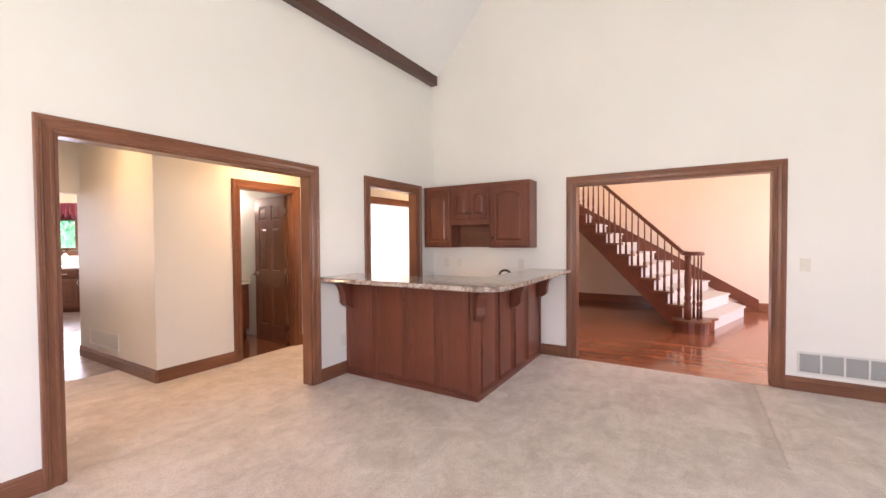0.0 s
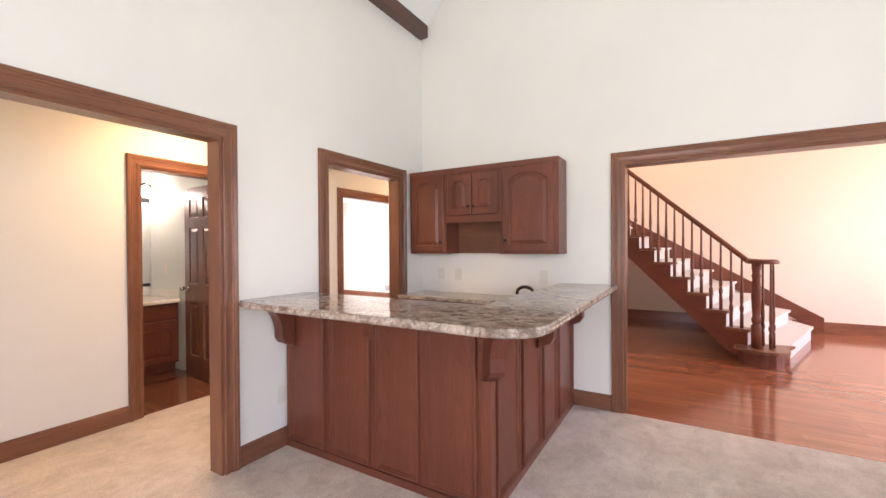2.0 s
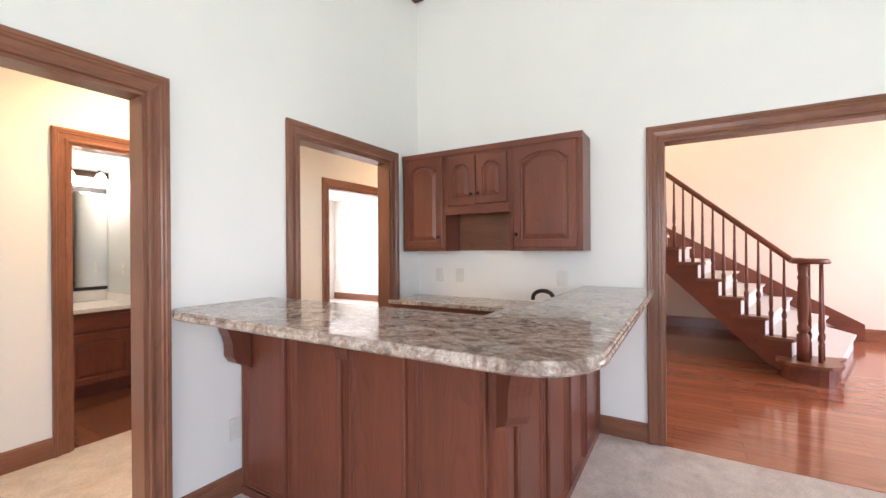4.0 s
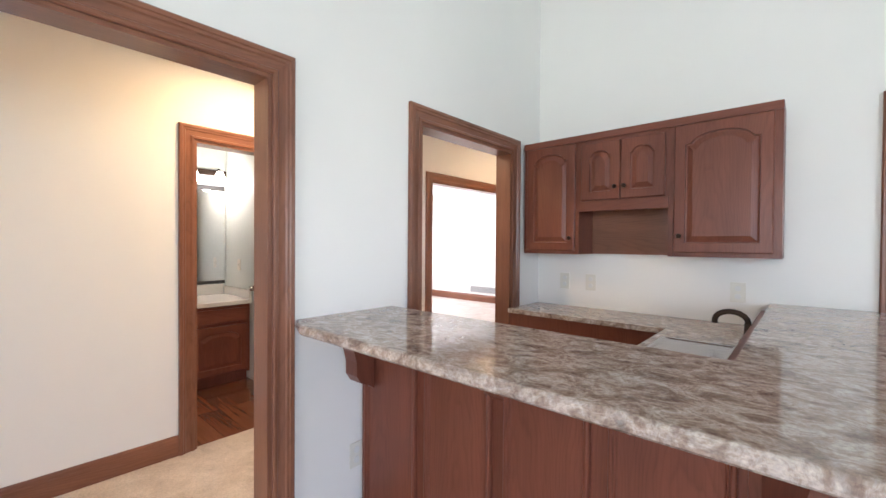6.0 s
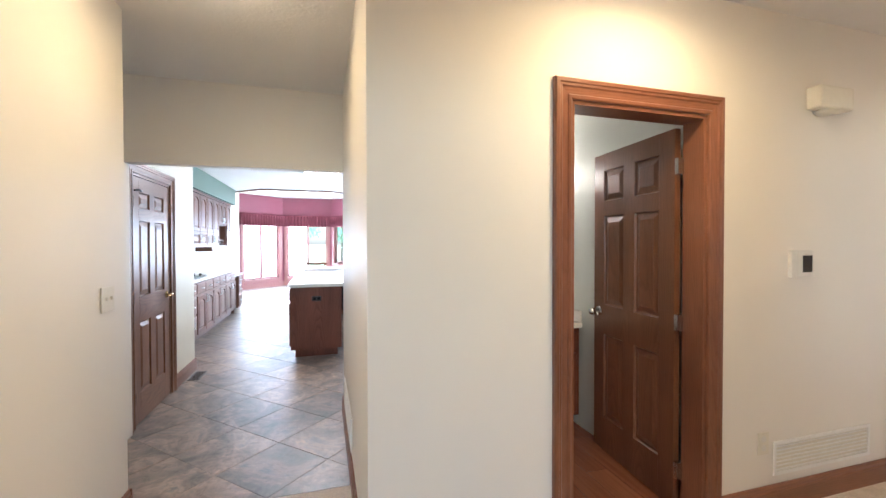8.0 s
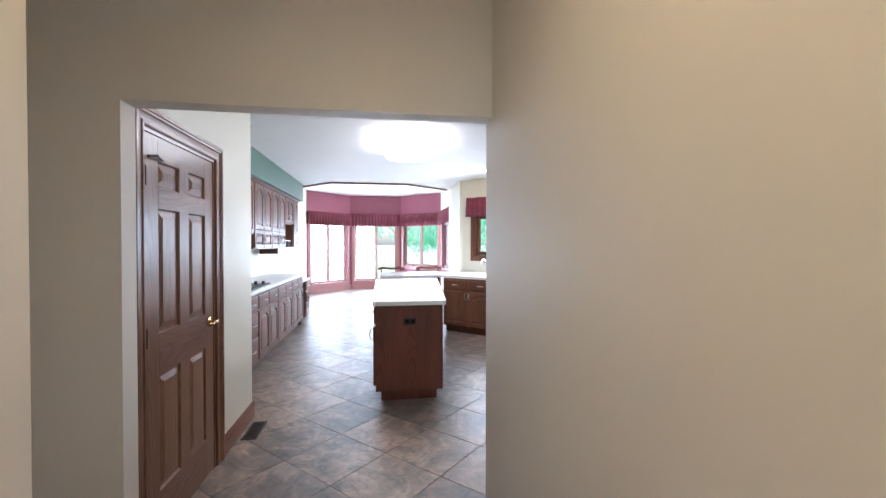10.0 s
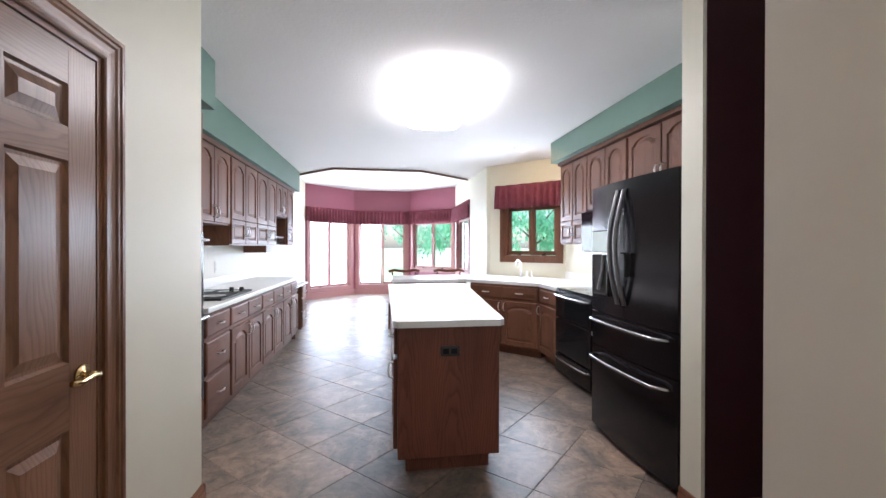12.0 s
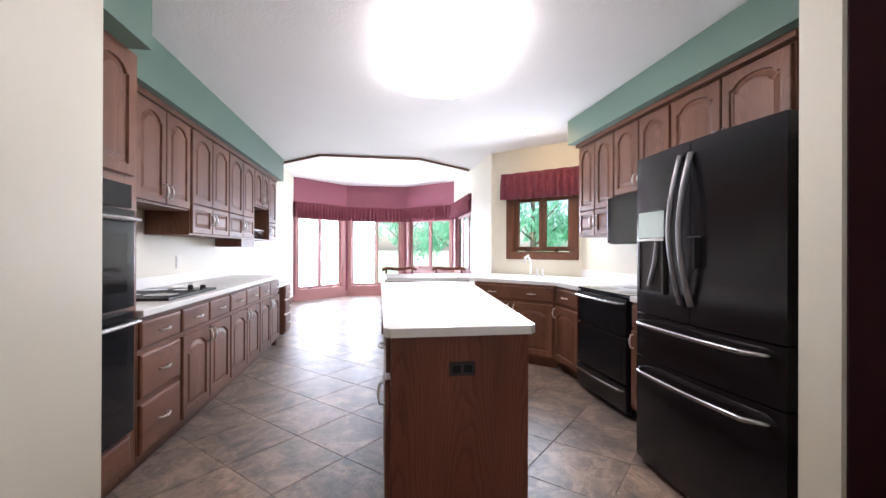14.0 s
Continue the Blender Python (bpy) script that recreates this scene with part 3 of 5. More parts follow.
def window(name, x, y, turn, width, z0, z1, panes, mat, label, wide_trim=0.08, thick=0.14):
    """Local x along the wall, y 0 at the inner face and outwards +y."""
    t = sempty(name, x, y, 0, turn, label)
    w, c = width, wide_trim
    bm = bmesh.new()
    box(bm, -c, 0, -0.022, 0, z0 - c, z1 + c)
    box(bm, w, w + c, -0.022, 0, z0 - c, z1 + c)
    box(bm, 0, w, -0.022, 0, z1, z1 + c)
    box(bm, 0, w, -0.022, 0, z0 - c, z0)
    part("window_casing", bm, mat, t)
    bm = bmesh.new()
    box(bm, 0, 0.025, 0, thick, z0, z1)
    box(bm, w - 0.025, w, 0, thick, z0, z1)
    box(bm, 0.025, w - 0.025, 0, thick, z1 - 0.025, z1)
    part("window_frame", bm, mat, t)
    part("window_sill", B((0.025, w - 0.025, -0.03, thick, z0, z0 + 0.025), r=0.003), mat, t)
    pw = (w - 0.05) / panes
    for k in range(panes):
        a, b = 0.025 + k * pw, 0.025 + (k + 1) * pw
        s = 0.05
        bm = bmesh.new()
        box(bm, a + 0.004, a + s, 0.05, 0.09, z0 + 0.03, z1 - 0.03, 0.003)
        box(bm, b - s, b - 0.004, 0.05, 0.09, z0 + 0.03, z1 - 0.03, 0.003)
        box(bm, a + s, b - s, 0.05, 0.09, z0 + 0.03, z0 + 0.03 + s * 1.2, 0.003)
        box(bm, a + s, b - s, 0.05, 0.09, z1 - 0.03 - s, z1 - 0.03, 0.003)
        sash = part("sash", bm, mat, t)
        g = part("pane", B((a + s, b - s, 0.066, 0.072, z0 + 0.03 + s * 1.2, z1 - 0.03 - s)), GLASS, sash)
        g.visible_shadow = False
        bm = bmesh.new()
        mx = (a + b) / 2
        box(bm, mx - 0.03, mx + 0.03, 0.02, 0.045, z0 + 0.026, z0 + 0.045, 0.003)
        tube(bm, [(mx, 0.02, z0 + 0.045), (mx + 0.02, 0.0, z0 + 0.06), (mx + 0.06, -0.01, z0 + 0.05)], 0.006, 6)
        part("crank_handle", bm, BRONZE, sash)
    return t


R2 = math.sqrt(0.5)
local_wall("wall_bay_1", -15.82, -0.53, 135, 1.598, 2.95, [(0.12, 1.46, 0.25, 2.06)], MAUVE, 0.14, "mauve painted bay wall above windows")
local_wall("wall_bay_2", -16.95, 0.60, 90, 1.58, 2.95, [(0.12, 1.46, 0.25, 2.06)], MAUVE, 0.14, "mauve painted bay wall above windows")
local_wall("wall_bay_3", -16.95, 2.18, 45, 1.598, 2.95, [(0.12, 1.49, 0.72, 2.06)], MAUVE, 0.14, "mauve painted bay wall above windows")
local_wall("wall_sink", -11.40, 3.05, 45, 1.36, 2.61, [(0.30, 1.13, 1.20, 1.97)], KWALL, 0.14, "cream diagonal wall round the sink window")
window("window_1", -15.82 - 0.12 * R2, -0.53 + 0.12 * R2, 135, 1.34, 0.25, 2.06, 2, SASH, "tall bay window with mauve frame, washed out daylight")
window("window_2", -16.95, 0.72, 90, 1.34, 0.25, 2.06, 2, SASH, "tall bay window with mauve frame and trees outside")
window("window_3", -16.95 + 0.12 * R2, 2.18 + 0.12 * R2, 45, 1.37, 0.72, 2.06, 2, SASH, "short bay window with mauve frame and trees outside")
window("window_4", -15.60, 3.31, 0, 1.80, 0.72, 2.06, 3, SASH, "short side window of the breakfast nook")
window("window_5", -11.40 + 0.30 * R2, 3.05 + 0.30 * R2, 45, 0.83, 1.20, 1.97, 2, KIT, "oak framed double window over the kitchen sink")

bm = bmesh.new()
prism(bm, [(-5.7, -0.6), (-5.7, 5.2), (-12.59, 5.2), (-12.59, 2.96), (-11.88, 2.05), (-11.88, 0.62), (-12.59, -0.09), (-12.59, -0.6)], 2.61, 2.97)
setting("ceiling_kitchen", bm, CEIL, "white textured kitchen ceiling")
setting("ceiling_nook", B((-17.3, -11.4, -0.7, 3.8, 2.95, 3.07)), CEIL, "white raised tray ceiling over the nook")
setting("roof", B((-17.2, -11.3, -0.8, 3.6, 3.08, 3.2), (-11.3, -8.75, -0.8, 4.2, 3.08, 3.2), (-8.75, -2.6, -0.8, 10.2, 3.08, 3.2)), CEIL)

# ---- trim ----
crown = sempty("trim_tray", label="dark wood moulding edging the tray ceiling")
pts = [(-12.59, -0.45), (-12.59, -0.09), (-11.88, 0.62), (-11.88, 2.05), (-12.59, 2.96), (-12.59, 3.3)]
for (xa, ya), (xb, yb) in zip(pts[1:4], pts[2:5]):
    a = math.degrees(math.atan2(yb - ya, xb - xa))
    L = math.hypot(xb - xa, yb - ya)
    ob = part("moulding", B((-0.01, L + 0.01, -0.015, 0.02, 2.58, 2.62), r=0.006), KIT_X, crown)
    ob.matrix_local = pose(xa, ya, 0, 0, 0, a)
for (xa, ya), (xb, yb) in zip([(-12.6, -0.53), (-15.82, -0.53), (-16.95, 0.60), (-16.95, 2.18), (-15.82, 3.31)], [(-15.82, -0.53), (-16.95, 0.60), (-16.95, 2.18), (-15.82, 3.31), (-12.62, 3.31)]):
    a = math.degrees(math.atan2(yb - ya, xb - xa))
    L = math.hypot(xb - xa, yb - ya)
    ob = part("moulding", B((0.0, L, 0.001, 0.04, 2.885, 2.945), r=0.008), SASH, crown)
    ob.matrix_local = pose(xa, ya, 0, 0, 0, a)

cased_opening("door_1", XW, 0.96, 90, 1.85, 2.05, 0.12)
cased_opening("door_2", XW, 3.65, 90, 0.94, 2.05, 0.12)
cased_opening("door_3", -0.46, YN, 0, 1.835, 2.05, 0.14)
bathway = cased_opening("door_4", -3.83, 2.95, 90, 0.775, 2.05, 0.12, label="reddish oak cased doorway to the bathroom")
cased_opening("door_5", -3.83, 5.22, 90, 2.15, 2.05, 0.12)
pantryway = cased_opening("door_6", -5.89, 0.505, 180, 0.79, 1.965, 0.12, DOOR, back=False, label="oak cased pantry doorway")

for xa, ya, xb, yb, nx, ny in (
    (XW, -3.0, XW, 0.87, 1, 0), (XW, 2.89, XW, 3.27, 1, 0), (-0.86, YN, -0.55, YN, 0, -1), (1.465, YN, 4.4, YN, 0, -1),
    (-3.83, 2.06, -3.83, 2.86, 1, 0), (-3.83, 3.815, -3.83, 5.13, 1, 0), (-5.79, 2.06, -3.83, 2.06, 0, -1),
    (-4.76, 0.91, -2.57, 0.91, 0, 1), (-5.69, -0.57, -5.69, 0.535, 1, 0), (-6.771, 0.505, -7.425, 0.505, 0, 1),
    (-7.425, 0.52, -7.425, 0.21, -1, 0), (-2.45, 9.80, -1.5, 9.80, 0, -1), (-1.5, 9.80, 2.75, 9.80, 0, -1), (-8.5, 9.85, -3.95, 9.85, 0, -1),
    (-7.066, 2.93, -6.93, 2.93, 0, -1), (-6.924, 2.92, -6.924, 5.09, 1, 0), (-4.76, -0.57, -4.76, 0.926, -1, 0),
    (-15.8, -0.53, -12.6, -0.53, 0, 1), (-15.8, 3.31, -12.62, 3.31, 0, -1), (-5.79, 2.05, -5.79, 5.09, -1, 0),
    (-4.5, 3.80, -3.96, 3.80, 0, -1),
):
    baseboard(xa, ya, xb, yb, nx, ny, None, 0.17 if ya > 9.7 else 0.13)
for x, y, turn, L in ((-15.82, -0.53, 135, 1.598), (-16.95, 0.60, 90, 1.58), (-16.95, 2.18, 45, 1.598)):
    ob = setting("baseboard", B((0, L, -0.02, 0, 0, 0.16)), SASH)
    ob.matrix_world = pose(x, y, 0, 0, 0, turn)

# ---- doors ----


def panel_loops(x0, x1, z0, z1, y, s, depth=0.012, lip=0.008, field=0.042):
    """Loops of a raised rectangular panel set in an opening; s is +1 or -1, the way that it faces along y."""
    def lp(m, yy):
        return [(x0 + m, yy, z0 + m), (x1 - m, yy, z0 + m), (x1 - m, yy, z1 - m), (x0 + m, yy, z1 - m)]
    return [lp(0, y), lp(lip * 0.6, y - s * depth * 0.7), lp(lip, y - s * depth), lp(lip + 0.004, y - s * depth), lp(field, y - s * 0.003), lp(field + 0.002, y - s * 0.002)]


def six_panel_door(parent, w, h, mat, mat_x, handed, knob_mat, lever=False, gap=0.012):
    """Leaf from local x 0 to w, y -0.018 to 0.018; knob near x = w."""
    leaf = part("door_leaf", B((0.11, w - 0.11, -0.006, 0.006, 0.02, h - 0.02)), mat, parent)
    t = 0.0175
    st, mid = 0.115, 0.105
    zs = [(0.0, 0.235), (0.80, 1.0), (1.60, 1.70), (h - 0.115, h)]
    for x0, x1 in ((0, st), (w - st, w)):
        part("stile", B((x0, x1, -t, t, 0.008, h), r=0.002), mat, leaf)
    for z0, z1 in zs:
        part("rail", B((st, w - st, -t, t, max(z0, 0.008), z1)), mat_x, leaf)
    for (_, za), (zb, _) in zip(zs, zs[1:]):
        part("mullion", B((w / 2 - mid / 2, w / 2 + mid / 2, -t, t, za, zb)), mat, leaf)
        for x0, x1 in ((st, w / 2 - mid / 2), (w / 2 + mid / 2, w - st)):
            bm = bmesh.new()
            for s in (1, -1):
                rings_to_mesh(bm, panel_loops(x0, x1, za, zb, s * t * 0.95, s), True, False)
            part("panel", bm, mat, leaf)
    bm = bmesh.new()
    for s in (1, -1):
        cyl(bm, (w - 0.065, s * t, 0.95), (w - 0.065, s * (t + 0.008), 0.95), 0.032, 16)
        cyl(bm, (w - 0.065, s * t, 0.95), (w - 0.065, s * (t + 0.05), 0.95), 0.010, 10)
        if lever:
            tube(bm, [(w - 0.065, s * (t + 0.05), 0.95), (w - 0.10, s * (t + 0.055), 0.958), (w - 0.14, s * (t + 0.052), 0.948), (w - 0.175, s * (t + 0.05), 0.955)], 0.009, 8)
        else:
            bmesh.ops.create_uvsphere(bm, u_segments=14, v_segments=8, radius=0.027, matrix=Matrix.Translation((w - 0.065, s * (t + 0.055), 0.95)))
    part("door_handle", bm, knob_mat, parent, smooth=True)
    for z in (0.22, 1.0, h - 0.2):
        bm = bmesh.new()
        cyl(bm, (-0.004, handed * (t + 0.004), z - 0.045), (-0.004, handed * (t + 0.004), z + 0.045), 0.007, 10)
        box(bm, -gap, 0.0, -t, t, z - 0.042, z + 0.042)
        part("hinge", bm, STEEL if not lever else BRONZE, parent)


bath_door = sempty("door_7", -3.968, 3.690, 0, 175, "dark reddish six-panel wooden door standing open in the bathroom")
six_panel_door(bath_door, 0.745, 2.02, BATHDOOR, BATHDOOR, -1, CHROME, gap=0.024)
pantry_door = sempty("door_8", -5.91, 0.487, 0, 180, "closed oak six-panel pantry door with brass lever")
six_panel_door(pantry_door, 0.748, 1.942, DOOR, DOOR_X, -1, BRASS, True)
bm = bmesh.new()
tube(bm, [(0.01, -0.03, 1.83), (0.06, -0.045, 1.84), (0.12, -0.035, 1.835), (0.16, -0.022, 1.84)], 0.007, 8)
part("door_stop", bm, BRONZE, pantry_door, "bronze hinge pin door stop")

# ---- cabinets ----


def arched(x0, x1, z0, z1, m, y, sag, n=14):
    """Outline of a panel opening with an arched top, drawn in by m."""
    a, b, lo, hi = x0 + m, x1 - m, z0 + m, z1 - m
    pts = [(a, y, lo), (b, y, lo)]
    for k in range(n + 1):
        u = 1 - 2 * k / n
        s = min(1, abs(u) / 0.86)
        pts.append(((a + b) / 2 + u * (b - a) / 2, y, hi - sag * 1.15 * (1 - math.sqrt(1 - (0.985 * s) ** 2)) / 0.83))
    return pts


def cab_door(parent, x0, x1, z0, z1, mat, sag=0.045, handle=None, y=0.0, knob=False, frame_w=0.055, name="door"):
    """A raised-panel cabinet door on the front plane y, standing out to -y. handle: (x, z)."""
    t = 0.023
    def rect(m, yy):
        p = arched(x0, x1, z0, z1, m, yy, 0.0)
        return p
    loops = [rect(0, y), rect(0, y - t + 0.005), rect(0.005, y - t)]
    fw = frame_w
    for m, d in ((0, 0), (0.003, 0.012), (0.010, 0.0135), (0.034, 0.004), (0.038, 0.002)):
        loops.append(arched(x0 + fw, x1 - fw, z0 + fw, z1 - fw, m, y - t + d, sag))
    bm = bmesh.new()
    rings_to_mesh(bm, loops)
    d = part(name, bm, mat, parent)
    if handle:
        pull(d, *handle, y - t, knob)
    return d


def pull(parent, x, z, y, knob=False, level=False):
    bm = bmesh.new()
    if knob:
        lathe_pts = [(x, y, z), (x, y - 0.012, z), (x, y - 0.026, z)]
        cyl(bm, lathe_pts[0], lathe_pts[1], 0.006, 8)
        bmesh.ops.create_uvsphere(bm, u_segments=12, v_segments=8, radius=0.014, matrix=Matrix.Translation((x, y - 0.022, z)))
        return part("knob", bm, BRONZE, parent, smooth=True)
    pts = [(0, -0.048), (-0.022, -0.045), (-0.028, -0.02), (-0.030, 0), (-0.028, 0.02), (-0.022, 0.045), (0, 0.048)]
    if level:
        tube(bm, [(x + q, y + p, z) for p, q in pts], 0.0055, 8)
        box(bm, x - 0.018, x + 0.018, y - 0.036, y - 0.026, z - 0.008, z + 0.008, 0.003)
    else:
        tube(bm, [(x, y + p, z + q) for p, q in pts], 0.0055, 8)
        box(bm, x - 0.008, x + 0.008, y - 0.036, y - 0.026, z - 0.018, z + 0.018, 0.003)
    return part("handle", bm, NICKEL, parent, smooth=True)


def drawer(parent, x0, x1, z0, z1, mat, y=0.0):
    t = 0.019
    loops = []
    for m, d in ((0, 0), (0, t - 0.009), (0.006, t - 0.003), (0.014, t)):
        loops.append([(x0 + m, y - d, z0 + m), (x1 - m, y - d, z0 + m), (x1 - m, y - d, z1 - m), (x0 + m, y - d, z1 - m)])
    bm = bmesh.new()
    rings_to_mesh(bm, loops)
    d = part("drawer", bm, mat, parent)
    pull(d, (x0 + x1) / 2, (z0 + z1) / 2, y - t, level=True)
    return d


def carcass(parent, w, depth, z0, z1, mat, toe=True):
    bm = bmesh.new()
    box(bm, 0, w, 0, depth, z0 + (0.10 if toe else 0), z1)
    if toe:
        box(bm, 0.0, w, 0.075, depth, z0, z0 + 0.10)
    return part("body", bm, mat, parent)


def base_unit(x, y, turn, w, kind, mat=None, depth=0.60, top=0.875, label="stained oak base cabinet with arched doors", group="kitchen base cabinets"):
    mat = mat or KIT
    mx = KIT_X if mat == KIT else CAB_X
    c = thing("base_cabinet", label, "cabinet", x, y, 0, turn, group)
    carcass(c, w, depth, 0, top, mat)
    g = 0.012
    if kind == "drawers":
        for z0, z1 in ((0.13, 0.40), (0.43, 0.67), (0.70, 0.85)):
            drawer(c, g, w - g, z0, z1, mx)
    else:
        n = kind
        dw = (w - g * (n + 1)) / n
        for k in range(n):
            x0 = g + k * (dw + g)
            drawer(c, x0, x0 + dw, 0.70, 0.85, mx)
            hx = x0 + dw - 0.03 if (k % 2 == 0 and n > 1) else x0 + 0.03
            cab_door(c, x0, x0 + dw, 0.13, 0.67, mat, 0.04, (hx, 0.60))
    return c


def wall_unit(x, y, turn, w, z0, z1, n, mat=None, depth=0.33, lower=0.0, open_lo=0.0, label="stained oak wall cabinet with arched doors", group="kitchen wall cabinets"):
    mat = mat or KIT
    c = thing("wall_cabinet", label, "cabinet", x, y, 0, turn, group)
    part("body", B((0, w, 0, depth, z0 + open_lo, z1)), mat, c)
    part("top_rail", B((0, w, -0.02, -0.0005, z1 - 0.035, z1)), mat, c)
    if open_lo:
        for sx in (0, w - 0.018):
            part("side_panel", B((sx, sx + 0.018, 0, depth, z0, z0 + open_lo - 0.0005)), mat, c)
        part("back_panel", B((0.0185, w - 0.0185, depth - 0.01, depth, z0, z0 + open_lo - 0.0005)), mat, c)
        part("shelf", B((0.0185, w - 0.0185, 0, depth - 0.0105, z0, z0 + 0.018)), mat, c)
    g = 0.012
    dw = (w - g * (n + 1)) / n
    for k in range(n):
        x0 = g + k * (dw + g)
        hx = x0 + dw - 0.03 if (k % 2 == 0 and n > 1) else x0 + 0.03
        zl = z0 + open_lo + 0.015
        if lower:
            cab_door(c, x0, x0 + dw, zl, zl + lower, mat, 0.0, (hx, zl + lower * 0.55), frame_w=0.045)
            cab_door(c, x0, x0 + dw, zl + lower + 0.004, z1 - 0.045, mat, 0.045)
        else:
            cab_door(c, x0, x0 + dw, zl, z1 - 0.045, mat, 0.045, (hx, zl + 0.09))
    return c


# left run, fronts facing north (local x runs west)
KF = 0.18
UY = -0.07
LX = -8.24
tall = thing("oven_cabinet", "tall stained oak cabinet holding a black double wall oven", "cabinet", -7.44, KF, 0, 180)
carcass(tall, 0.795, 0.585, 0, 2.275, KIT)
cab_door(tall, 0.02, 0.375, 1.62, 2.235, KIT, 0.045, (0.335, 1.70))
cab_door(tall, 0.385, 0.74, 1.62, 2.235, KIT, 0.045, (0.415, 1.70))
drawer(tall, 0.02, 0.72, 0.13, 0.28, KIT_X)
oven = thing("wall_oven", "black double wall oven with steel bar handles in a tall cabinet", "oven", -7.44, KF, 0, 180)
part("control_panel", B((0.04, 0.70, -0.03, -0.001, 1.45, 1.57), r=0.004), BLACK, oven)
for z0, z1 in ((0.95, 1.44), (0.32, 0.93)):
    od = part("oven_door", B((0.04, 0.70, -0.045, -0.001, z0, z1), r=0.005), BLACK, oven)
    part("oven_window", B((0.11, 0.63, -0.049, -0.044, z0 + 0.08, z1 - 0.12)), COOKGLASS, od)
    bm = bmesh.new()
    tube(bm, [(0.07, -0.045, z1 - 0.05), (0.075, -0.085, z1 - 0.05), (0.37, -0.09, z1 - 0.05), (0.665, -0.085, z1 - 0.05), (0.67, -0.045, z1 - 0.05)], 0.011, 10)
    part("handle", bm, STEEL, od)

x = LX
for w, kind in ((0.47, "drawers"), (0.87, 2), (0.87, 2), (0.87, 2)):
    base_unit(x, KF, 180, w, kind)
    x -= w
counter = thing("worktop", "white laminate worktop along the kitchen wall", "worktop")
part("slab", B((-11.34, LX, -0.405, 0.215, 0.877, 0.915), r=0.006), WHITE, counter)
part("backsplash", B((-11.34, LX, -0.408, -0.39, 0.916, 1.01), r=0.003), WHITE, counter)
desk = thing("desk_cabinet", "low stained oak desk with drawers and glass top", "desk", -11.35, KF - 0.03, 0, 180)
part("body", B((0.45, 0.80, 0, 0.5, 0.05, 0.74)), KIT, desk)
part("side_panel", B((0, 0.02, 0, 0.5, 0, 0.74)), KIT, desk)
part("desktop", B((0, 0.82, -0.03, 0.52, 0.74, 0.77), r=0.004), WHITE, desk)
for z0, z1 in ((0.08, 0.32), (0.34, 0.53), (0.55, 0.72)):
    drawer(desk, 0.46, 0.79, z0, z1, KIT_X)

x = -8.64
wall_unit(x, UY, 180, 0.77, 1.55, 2.275, 2, label="stained oak wall cabinet above the cooktop")
wall_unit(-8.205, UY, 180, 0.42, 1.55, 2.275, 1)
x -= 0.79
for w in (0.83, 0.86):
    wall_unit(x, UY, 180, w, 1.36, 2.275, 2, lower=0.24)
    x -= w
lightbox = thing("valance_box", "shallow wooden box hung under the wall cabinets", "shelf", x + 0.35, UY, 0, 180)
part("box_body", B((0, 0.5, 0.02, 0.3, 1.27, 1.359)), KIT, lightbox)
wall_unit(x, UY, 180, 0.64, 1.36, 2.275, 2, open_lo=0.42, label="stained oak wall cabinet with open shelf and wine rack")
rack = thing("wine_rack", "dark lattice wine rack in an open cabinet shelf", "rack", x, UY, 0, 180)
for k in range(7):
    bm = bmesh.new()
    cyl(bm, (0.03 + 0.065 * k, 0.01, 1.39), (0.09 + 0.065 * k, 0.01, 1.47), 0.005, 6)
    part("slat", bm, BRONZE, rack)
part("rack_shelf", B((0.02, 0.50, 0.0, 0.3, 1.48, 1.495)), KIT, rack)
x -= 0.64
wall_unit(x, UY, 180, 0.42, 1.36, 2.275, 1, lower=0.24)
x -= 0.42
setting("soffit_south", B((-12.33, -8.16, -0.41, 0.02, 2.277, 2.61), (-8.16, -7.425, -0.41, 0.29, 2.277, 2.61)), GREEN, "sage green soffit above the cabinets")
setting("trim", B((x, -8.20, -0.050, -0.034, 2.235, 2.276)), KIT_X)

cook = thing("cooktop", "black electric cooktop with two knobs", "cooktop", -9.02, -0.10, 0.915, 180)
part("glass", B((-0.38, 0.38, -0.25, 0.24, 0.0, 0.018), r=0.004), RUBBER, cook)
for k in range(4):
    bm = bmesh.new()
    cyl(bm, ((-0.2, 0.18)[k % 2], (-0.12, 0.11)[k // 2], 0.0185), ((-0.2, 0.18)[k % 2], (-0.12, 0.11)[k // 2], 0.022), 0.10, 24)
    part("burner", bm, BLACK, cook)
for k in range(2):
    bm = bmesh.new()
    cyl(bm, (0.30, -0.18 + 0.09 * k, 0.012), (0.30, -0.18 + 0.09 * k, 0.045), 0.022, 14, 0.018)
    part("knob", bm, RUBBER, cook)

# island
island = thing("kitchen_island", "stained oak kitchen island with white laminate top", "kitchen island", -7.57, 1.51, 0)
part("body", B((-2.35, 0, 0, 0.61, 0.10, 0.875), r=0.003), ISLAND, island)
part("plinth", B((-2.30, -0.06, 0.05, 0.56, 0, 0.10)), ISLAND, island)
bm = bmesh.new()
prism(bm, [(0.03, 0.0), (0.03, 0.61), (0.0, 0.64), (-2.38, 0.88), (-2.42, 0.84), (-2.42, 0.0), (-2.39, -0.03), (0.0, -0.03)], 0.877, 0.915)
part("worktop", bm, WHITE, island, "white laminate worktop")
dr = part("drawer_front", B((-0.50, -0.08, -0.019, -0.001, 0.70, 0.85), r=0.003), ISLAND, island)
pull(dr, -0.29, 0.775, -0.019, level=True)
cab_door(island, -0.50, -0.08, 0.13, 0.67, ISLAND, 0.04, (-0.11, 0.60))
